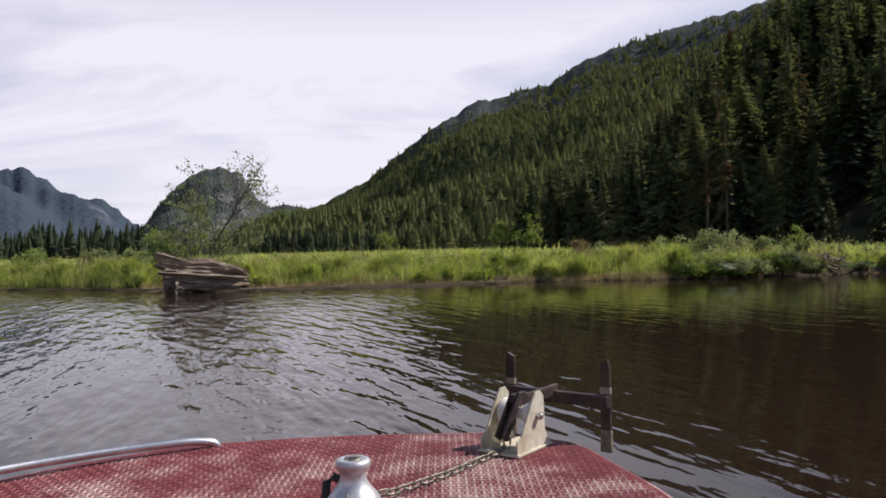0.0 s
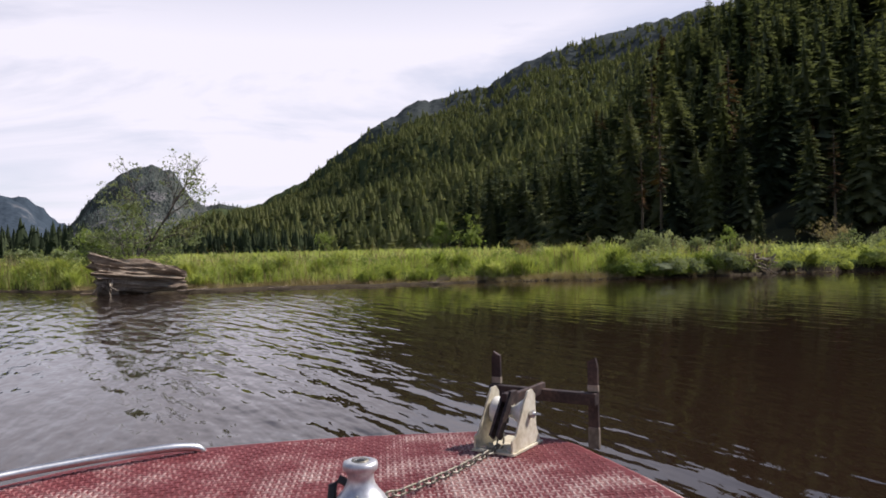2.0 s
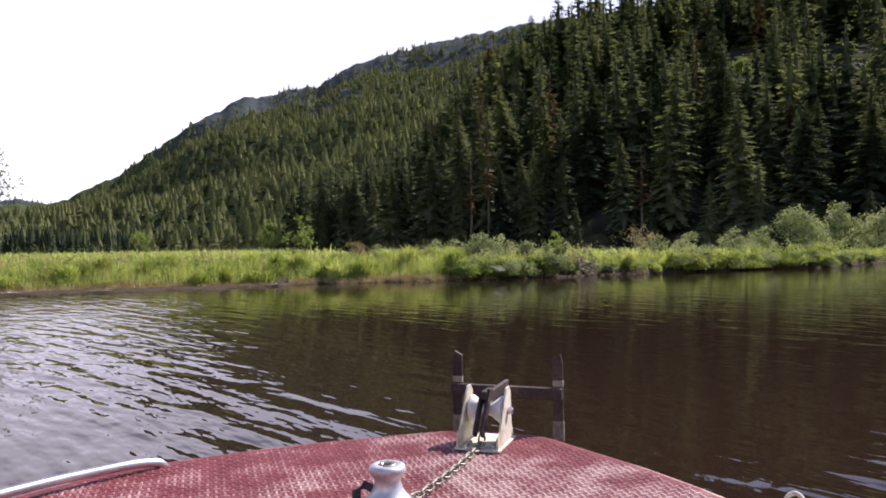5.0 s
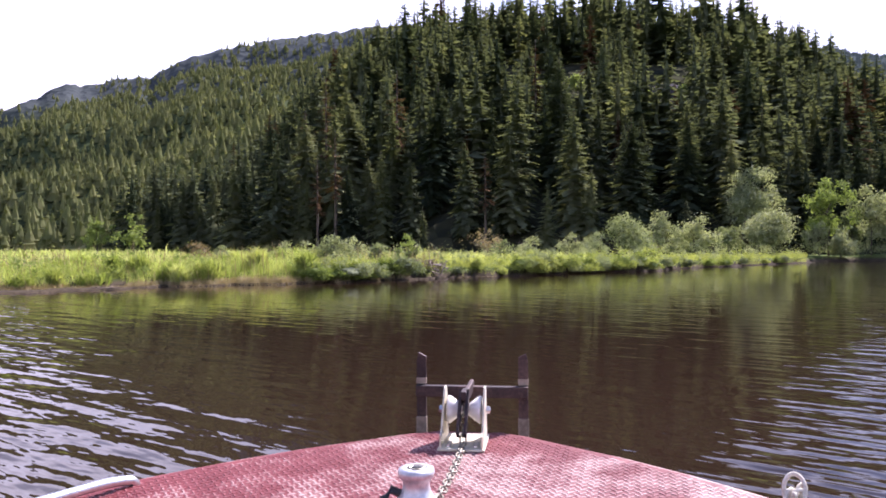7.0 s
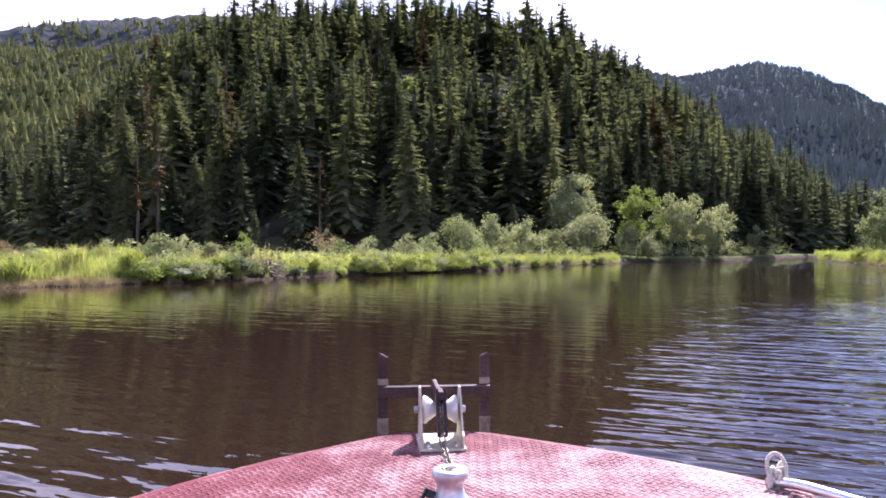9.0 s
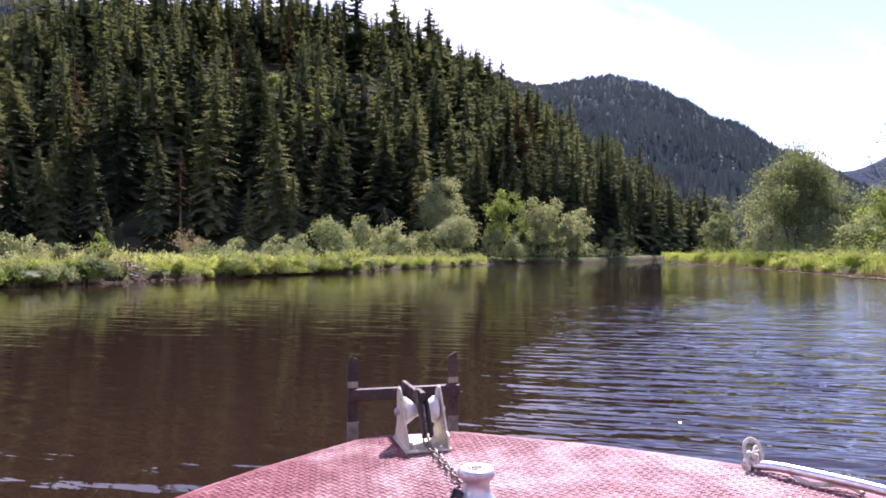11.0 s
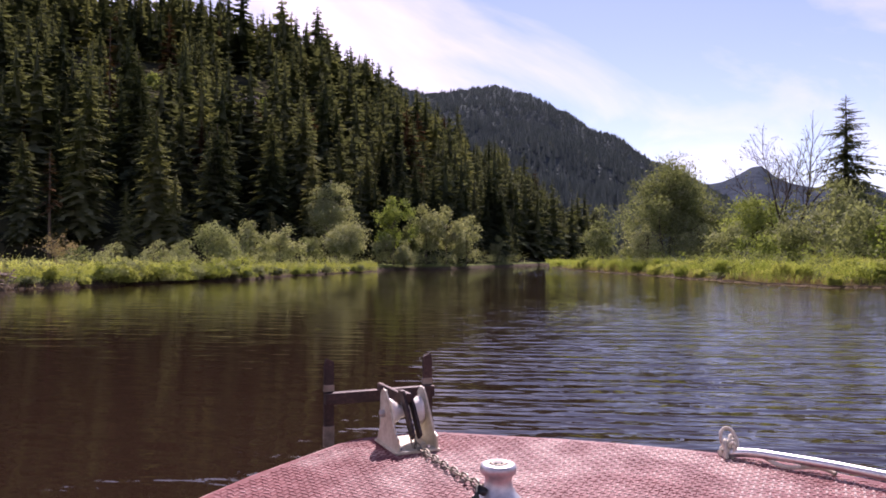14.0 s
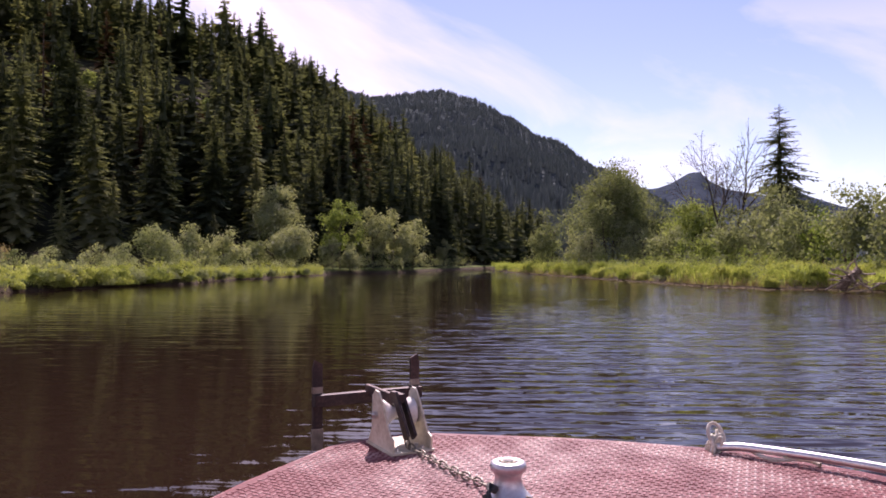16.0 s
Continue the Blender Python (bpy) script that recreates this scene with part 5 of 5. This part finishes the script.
# ---- driftwood ----
def drift_log():
    root = empty("drift_log")
    nu, na = 70, 90
    u = np.linspace(0, 1, nu)
    a = np.linspace(0, 2 * np.pi, na, endpoint=False)
    v = np.zeros((nu, na, 3))
    for i, t in enumerate(u):
        r = (0.70 - 0.22 * t + 0.07 * math.exp(-((t - 0.02) / 0.12) ** 2)) * min(1.0, 0.72 + 2.4 * (1 - t))
        for j, x in enumerate(a):
            k = 0.24 * wobble(math.cos(x) * 3.2, math.sin(x) * 3.2, t * 1.3) + 0.3 * wobble(math.cos(x) * 8, math.sin(x) * 8, t * 2.0 + 5) + 0.2 * wobble(math.cos(x) * 18, math.sin(x) * 18, t * 4.5)
            rag = (0.2 * wobble(math.cos(x) * 4, math.sin(x) * 4, 9)) * (t > 0.95) + (0.9 * wobble(math.cos(x) * 5, math.sin(x) * 5, 3) - 0.25 * math.sin(x)) * max(0.0, 1 - t / 0.12)
            rr = r * (1 + k)
            v[i, j] = (3.3 * t - 1.65 + rag, rr * math.cos(x) * 0.95, rr * math.sin(x) * (1 + 0.12 * math.exp(-t * 9) * (math.sin(x) > 0)) + 0.1 * (1 - t))
    f = []
    for i in range(nu - 1):
        for j in range(na):
            k = (j + 1) % na
            f.append((i * na + j, i * na + k, (i + 1) * na + k, (i + 1) * na + j))
    v = v.reshape(-1, 3)
    ends = np.array([v[:na].mean(0) + (0.25, 0, 0), v[-na:].mean(0) - (0.12, 0, 0)])
    caps = [(len(v), (j + 1) % na, j) for j in range(na)] + [(len(v) + 1, (nu - 1) * na + j, (nu - 1) * na + (j + 1) % na) for j in range(na)]
    part_mesh("trunk", mesh_from("trunk", np.concatenate([v, ends]), [np.array(f)[:, ::-1], np.array(caps)], M_LOG, False), root)
    g = np.random.default_rng(33)
    for n in range(9):
        t = np.linspace(0, 1, 7)[:, None]
        s = np.array([-1.35 + g.uniform(-0.1, 0.5), g.uniform(-0.6, -0.2), g.uniform(-0.3, 0.5)])
        e = s + np.array([g.uniform(-0.7, 0.5), g.uniform(-0.7, -0.1), -s[2] - g.uniform(0.3, 0.6)])
        pts = s + (e - s) * t + g.normal(0, 0.06, (7, 3))
        vv, ff = tubes([(pts, np.linspace(0.07, 0.025, 7))], 6)
        part_mesh("root", mesh_from("root", vv, ff, M_ROOT, True), root)
    root.matrix_basis = Matrix.Translation(polar(-19.5, 30.2, 0.55)) @ pose(0, 0, 0, 0, 3, 18.7)
    return tagged(root, "huge weathered grey drift log with torn roots at the water's edge", "log")


drift_log()


def drift_stick(b, d, length, r, turn, seed, label):
    """A bent dead branch lying on the mud."""
    g = np.random.default_rng(seed)
    t = np.linspace(-0.5, 0.5, 8)[:, None]
    pts = t * np.array([length, 0, 0]) + np.cumsum(g.normal(0, 0.02 * length, (8, 3)) * np.array([1, 1, 0.4]), axis=0)
    twig = pts[4] + np.linspace(0, 1, 4)[:, None] * np.array([0.18 * length, 0.12 * length, 0.1])
    v, f = tubes([(pts, np.linspace(r, r * 0.4, 8)), (twig, np.linspace(r * 0.5, r * 0.2, 4))], 6)
    ob = new("drift_branch", mesh_from("drift_branch", v, f, M_LOG, True))
    ob.matrix_basis = Matrix.Translation(polar(b, d, max(float(ground_z(np.array(b), np.array(d))), 0.0) + r * 0.7)) @ pose(0, 0, 0, 0, 0, turn - b)
    return tagged(ob, label, "branch", "drift branches on the mud")


drift_stick(-15.4, 28.6, 1.7, 0.05, 6, 1, "grey dead branch lying on the mud beside the log")
drift_stick(-9.0, 27.9, 1.2, 0.035, -8, 2, "thin grey branch stranded on the mud")
drift_stick(-22.6, 31.4, 1.4, 0.04, 14, 3, "thin bent branch in the shallows by the log")
drift_stick(3.5, 28.9, 1.0, 0.03, 4, 4, "thin grey branch at the foot of the bank")


def stump(b, d, seed, size=1.0):
    """An uprooted stump: a short broken bole and a fan of dead roots."""
    g = np.random.default_rng(seed)
    root = empty("uprooted_stump", Matrix.Translation(polar(b, d, 0.5 * size)) @ pose(0, 0, 0, 0, 0, -b))
    t = np.linspace(0, 1, 6)[:, None]
    v, f = tubes([(np.array([-0.35, 0.15, -0.35]) * size + t * np.array([0.6, -0.25, 0.65]) * size + g.normal(0, 0.02, (6, 3)), np.linspace(0.2, 0.13, 6) * size)], 9)
    part_mesh("bole", mesh_from("bole", v, f, M_LOG, True), root)
    for n in range(26):
        s = g.normal(0, 0.35, 3) * np.array([1, 0.6, 0.5]) * size
        w = g.normal(0, 1, 3) * np.array([1, 0.6, 0.7])
        w /= np.linalg.norm(w)
        t = np.linspace(-0.5, 0.5, 6)[:, None]
        v, f = tubes([(s + w * t * g.uniform(0.5, 1.3) * size + np.cumsum(g.normal(0, 0.03, (6, 3)), axis=0), np.linspace(0.04, 0.010, 6) * size)], 5)
        part_mesh("root", mesh_from("root", v, f, M_ROOT, True), root)
    return tagged(root, "uprooted grey stump with tangled dead roots at the bank", "stump")


stump(28.8, 34.4, 5)
stump(97.5, 37.2, 6, 1.3)
stump(29.5, 35.0, 9, 0.8)

# ---- the boat ----
boat = tagged(empty("boat", pose(0, 0, 0.85, 0, 0, -BOAT_BEARING)), "work boat's bow with a worn red tread-plate foredeck", "boat")
half = [(0.10, 0.265), (0.19, 0.225), (0.37, 0.09), (0.53, -0.03), (0.68, -0.165), (0.80, -0.29), (0.90, -0.40), (1.00, -0.55), (1.08, -0.80), (1.13, -1.2), (1.15, -2.0), (1.15, -3.4)]
outline = half + [(-x, y) for x, y in reversed(half)]
bm = bmesh.new()
top = bm.faces.new([bm.verts.new((x, y, 0)) for x, y in reversed(outline)])
down = bmesh.ops.extrude_face_region(bm, geom=[top])
bmesh.ops.translate(bm, verts=[e for e in down["geom"] if isinstance(e, bmesh.types.BMVert)], vec=(0, 0, -0.05))
bmesh.ops.recalc_face_normals(bm, faces=bm.faces)
part("deck", bm, M_DECK, boat, "worn red painted deck plate")


def inside(x, y, margin):
    ys = [p[1] for p in half]
    if y > 0.265 - margin or y < -2.2:
        return False
    return abs(x) < np.interp(-y, [-q for q in ys], [p[0] for p in half]) - margin


lv, lf = [], []
base = np.array([(-0.5, -0.5, 0), (0.5, -0.5, 0), (0.5, 0.5, 0), (-0.5, 0.5, 0), (-0.42, -0.33, 1), (0.42, -0.33, 1), (0.42, 0.33, 1), (-0.42, 0.33, 1)])
quads = np.array([(4, 5, 6, 7), (0, 1, 5, 4), (1, 2, 6, 5), (2, 3, 7, 6), (3, 0, 4, 7)])
pitch, slant = 0.0225, radians(38)
for i in range(-110, 111):
    for j in range(-110, 111):
        x = (i * math.cos(slant) - j * math.sin(slant)) * pitch
        y = (i * math.sin(slant) + j * math.cos(slant)) * pitch
        if not inside(x, y, 0.03):
            continue
        a = slant + (radians(90) if (i + j) % 2 else 0)
        q = base * np.array([0.0255, 0.0074, 0.0022])
        lv.append(np.stack([q[:, 0] * math.cos(a) - q[:, 1] * math.sin(a) + x, q[:, 0] * math.sin(a) + q[:, 1] * math.cos(a) + y, q[:, 2]], 1))
        lf.append(quads + 8 * len(lf))
tread = part_mesh("tread", mesh_from("tread", np.concatenate(lv), np.concatenate(lf), M_LUG), boat, "raised tread lugs rubbed pale on the red plate")
tread["kind"] = "stuff"

rim = np.array([(x, y, -0.012) for x, y in outline])
v, f = tubes([(rim, 0.013)], 6)
part_mesh("gunwale", mesh_from("gunwale", v, f, M_LUG, True), boat, "scraped red rim of the deck")
levels = [(-0.05, 1.0, 0.0), (-0.35, 0.96, -0.12), (-0.75, 0.86, -0.30), (-1.15, 0.45, -0.55)]
hv = np.concatenate([[(x * s, min(y + back, 9) if y > -3.3 else y, z) for x, y in outline] for z, s, back in levels])
n = len(outline)
hf = [(a * n + j, a * n + (j + 1) % n, (a + 1) * n + (j + 1) % n, (a + 1) * n + j) for a in range(len(levels) - 1) for j in range(n)]
part_mesh("hull", mesh_from("hull", hv, np.array(hf), M_HULL), boat, "grey metal hull side")


def rail(side):
    """A bent tube rail that starts low at the bow and runs aft along the deck's edge."""
    pts = [(0.88, -0.43, -0.03), (0.88, -0.43, 0.0), (0.885, -0.45, 0.018), (0.915, -0.52, 0.03), (1.0, -0.72, 0.034), (1.06, -0.95, 0.038), (1.10, -1.3, 0.045), (1.12, -2.0, 0.055), (1.12, -3.2, 0.065)]
    pts = np.array([(x * side, y, z) for x, y, z in pts])
    t = np.linspace(0, 1, 60)
    s = np.linspace(0, 1, len(pts))
    fine = np.stack([np.interp(t, s, pts[:, k]) for k in range(3)], 1)
    for k in range(4):
        fine[1:-1] = (fine[:-2] + 2 * fine[1:-1] + fine[2:]) / 4
    v, f = tubes([(fine, 0.014)], 12)
    r = part_mesh("rail", mesh_from("rail", v, f, M_ALU, True), boat, "bright bent aluminium tube rail")
    for y, x, z in ((-1.3, 1.10, 0.045), (-2.4, 1.12, 0.058)):
        v, f = tubes([(np.array([(x * side, y, -0.01), (x * side, y, z)]), 0.011)], 10)
        part_mesh("rail_post", mesh_from("rail_post", v, f, M_ALU, True), r)


rail(-1)
rail(1)

# bow roller
bracket = part_mesh("bow_roller", bpy.data.meshes.new("bow_roller"), boat, "cream painted steel bow roller")
bm = bmesh.new()
box(bm, 0, 0.10, 0.006, 0.155, 0.21, 0.008, bevel=0.002)
bm.to_mesh(bracket.data)
bm.free()
bracket.data.materials.append(M_CREAM)
for side in (-1, 1):
    shape = [(0.0, 0.01), (0.0, 0.05), (0.025, 0.06), (0.095, 0.165), (0.115, 0.188), (0.145, 0.19), (0.165, 0.17), (0.17, 0.06), (0.20, 0.01)]
    bm = bmesh.new()
    face = bm.faces.new([bm.verts.new((side * 0.068 - 0.003, y, z)) for y, z in shape])
    ext = bmesh.ops.extrude_face_region(bm, geom=[face])
    bmesh.ops.translate(bm, verts=[e for e in ext["geom"] if isinstance(e, bmesh.types.BMVert)], vec=(0.006, 0, 0))
    bmesh.ops.recalc_face_normals(bm, faces=bm.faces)
    part("side_plate", bm, M_CREAM, bracket)
prof = [(0.0, -0.058), (0.046, -0.058), (0.047, -0.050), (0.022, -0.016), (0.018, 0.0), (0.022, 0.016), (0.047, 0.050), (0.046, 0.058), (0.0, 0.058)]
v, f = lathe(prof, 28, "x")
ob = part_mesh("roller", mesh_from("roller", v, f, M_ROLLER, True), bracket, "white hourglass roller")
ob.location = (0, 0.125, 0.112)
v, f = lathe([(0.0, -0.088), (0.008, -0.088), (0.008, 0.088), (0.0, 0.088)], 10, "x")
ob = part_mesh("axle", mesh_from("axle", v, f, M_STEEL, True), bracket)
ob.location = (0, 0.125, 0.112)
for side in (-1, 1):
    v, f = lathe([(0.0, side * 0.074), (0.013, side * 0.074), (0.013, side * 0.086), (0.0, side * 0.086)], 6, "x")
    ob = part_mesh("axle_nut", mesh_from("axle_nut", v, f, M_STEEL), bracket)
    ob.location = (0, 0.125, 0.112)
for x in (-0.045, 0.045):
    for y in (0.025, 0.065):
        v, f = lathe([(0.0, 0.018), (0.008, 0.018), (0.009, 0.010)], 6)
        ob = part_mesh("bolt", mesh_from("bolt", v, f, M_STEEL), bracket)
        ob.location = (x, y, 0)

# capstan
capstan = part_mesh("capstan", mesh_from("capstan", *lathe([(0.0, 0.004), (0.066, 0.004), (0.066, 0.020), (0.062, 0.030), (0.054, 0.042), (0.042, 0.056), (0.034, 0.070), (0.0305, 0.084), (0.031, 0.095), (0.036, 0.102), (0.0405, 0.107), (0.042, 0.116), (0.040, 0.124), (0.034, 0.127), (0.022, 0.127), (0.020, 0.121), (0.0, 0.121)], 32), M_CAST, True), boat, "polished aluminium anchor capstan")
capstan.location = (-0.04, -0.61, 0)
capstan.scale = (1.08, 1.08, 1.02)
v, f = lathe([(0.0, 0.129), (0.010, 0.129), (0.011, 0.120)], 8)
part_mesh("capstan_socket", mesh_from("capstan_socket", v, f, M_BLACK), capstan)
v, f = lathe([(0.014, 0.1285), (0.020, 0.1295), (0.021, 0.1275)], 24)
part_mesh("socket_ring", mesh_from("socket_ring", v, f, M_CHAIN, True), capstan, "dull grey ring in the capstan's top")
v, f = tubes([(np.array([(-0.03, 0.0, 0.06), (-0.055, -0.01, 0.075), (-0.07, -0.02, 0.06), (-0.066, -0.03, 0.02)]), 0.011)], 8)
part_mesh("rope_guard", mesh_from("rope_guard", v, f, M_BLACK, True), capstan, "black bent rope guard")

# chain from capstan to anchor, link by link
chain = tagged(empty("anchor_chain", boat.matrix_basis.copy()), "weathered galvanised anchor chain running over the roller", "chain")
a = np.linspace(0, 2 * np.pi, 17)
loop = np.stack([0.010 * np.cos(a), 0.017 * np.sin(a) + 0.006 * np.sign(np.sin(a)), np.zeros(17)], 1)
v, f = tubes([(loop, 0.0032)], 6)
link_me = mesh_from("chain_link", v, f, M_CHAIN, True)
run = np.array([(-0.008, -0.64, 0.045), (0.0, -0.5, 0.022), (0.004, -0.25, 0.012), (0.004, -0.05, 0.014), (0.002, 0.04, 0.02), (0.0, 0.08, 0.085), (0.0, 0.105, 0.130), (0.0, 0.135, 0.140)])
gap = np.linalg.norm(np.diff(run, axis=0), axis=1)
at = np.concatenate([[0], np.cumsum(gap)])
for n, s in enumerate(np.arange(0, at[-1], 0.0345)):
    p = [float(np.interp(s, at, run[:, k])) for k in range(3)]
    e = [float(np.interp(min(s + 0.02, at[-1]), at, run[:, k])) for k in range(3)]
    w = (Vector(e) - Vector(p)) if s + 0.02 < at[-1] else Vector((0, 1, 0))
    ob = part_mesh("chain_link", link_me, chain)
    ob.matrix_basis = Matrix.Translation(p) @ w.to_track_quat("Y", "Z").to_matrix().to_4x4() @ pose(0, 0, 0, 0, 90 * (n % 2) + 20, 0)

# anchor hanging at the roller
anchor = tagged(empty("anchor", boat.matrix_basis.copy()), "dark rusty iron anchor drawn up to the bow roller", "anchor")
bm = bmesh.new()
box(bm, 0, 0.24, 0.150, 0.016, 0.28, 0.04, bevel=0.004)
box(bm, 0, 0.12, 0.165, 0.02, 0.08, 0.03, bevel=0.004)
part("shank", bm, M_RUST, anchor)
for x in (-0.0125, 0.0125):
    bm = bmesh.new()
    bmesh.ops.create_cube(bm, size=1.0, matrix=pose(x, 0.063, 0.113, 52, 0, 0) @ Matrix.Diagonal((0.009, 0.16, 0.030, 1)))
    part("shackle_arm", bm, M_RUST, anchor, "rusty flat bar of the anchor's shackle")
bm = bmesh.new()
box(bm, 0, 0.36, 0.128, 0.42, 0.03, 0.042, bevel=0.004)
part("crossbar", bm, M_RUST, anchor)
for side in (-1, 1):
    bm = bmesh.new()
    prof = [(-0.018, -0.04), (0.018, -0.04), (0.018, 0.24), (0.010, 0.27), (-0.018, 0.255)]
    face = bm.faces.new([bm.verts.new((x * side + side * 0.192, 0.383, z)) for x, z in prof])
    ext = bmesh.ops.extrude_face_region(bm, geom=[face])
    bmesh.ops.translate(bm, verts=[e for e in ext["geom"] if isinstance(e, bmesh.types.BMVert)], vec=(0, -0.012, 0.0))
    bmesh.ops.recalc_face_normals(bm, faces=bm.faces)
    fluke = part("fluke", bm, M_RUST, anchor)
    bm = bmesh.new()
    box(bm, side * 0.192, 0.376, -0.01, 0.040, 0.018, 0.075, bevel=0.003)
    part("fluke_foot", bm, M_ROOT, fluke, "bare pale worn end of the fluke")
    bm = bmesh.new()
    box(bm, side * 0.192, 0.377, 0.163, 0.039, 0.016, 0.024, bevel=0.003)
    part("fluke_collar", bm, M_ROOT, fluke, "rubbed pale collar above the crossbar")

# rope on the rail
g2 = np.random.default_rng(77)
rope_lines = []
for n in range(7):
    t = np.linspace(0, 2 * np.pi, 30)
    c = np.array([0.885, -0.43, 0.022]) + g2.normal(0, 0.012, 3)
    u, w = g2.normal(0, 1, 3), g2.normal(0, 0.5, 3) + np.array([0, 0, 1.6])
    u /= np.linalg.norm(u)
    w -= u * u.dot(w)
    w /= np.linalg.norm(w)
    rope_lines.append((c + np.cos(t)[:, None] * u * g2.uniform(0.012, 0.028) + np.sin(t)[:, None] * w * g2.uniform(0.026, 0.044), 0.0055))
t = np.linspace(0, 1, 24)[:, None]
rope_lines.append((np.array([0.90, -0.45, 0.02]) + t * np.array([0.10, -0.28, -0.012]) + np.sin(t * 9) * np.array([0.02, 0.012, 0.004]), 0.0065))
v, f = tubes(rope_lines, 7)
rope = new("rope", mesh_from("rope", v, f, M_ROPE, True))
rope.matrix_basis = boat.matrix_basis.copy()
tagged(rope, "knotted white rope on the end of the rail", "rope")
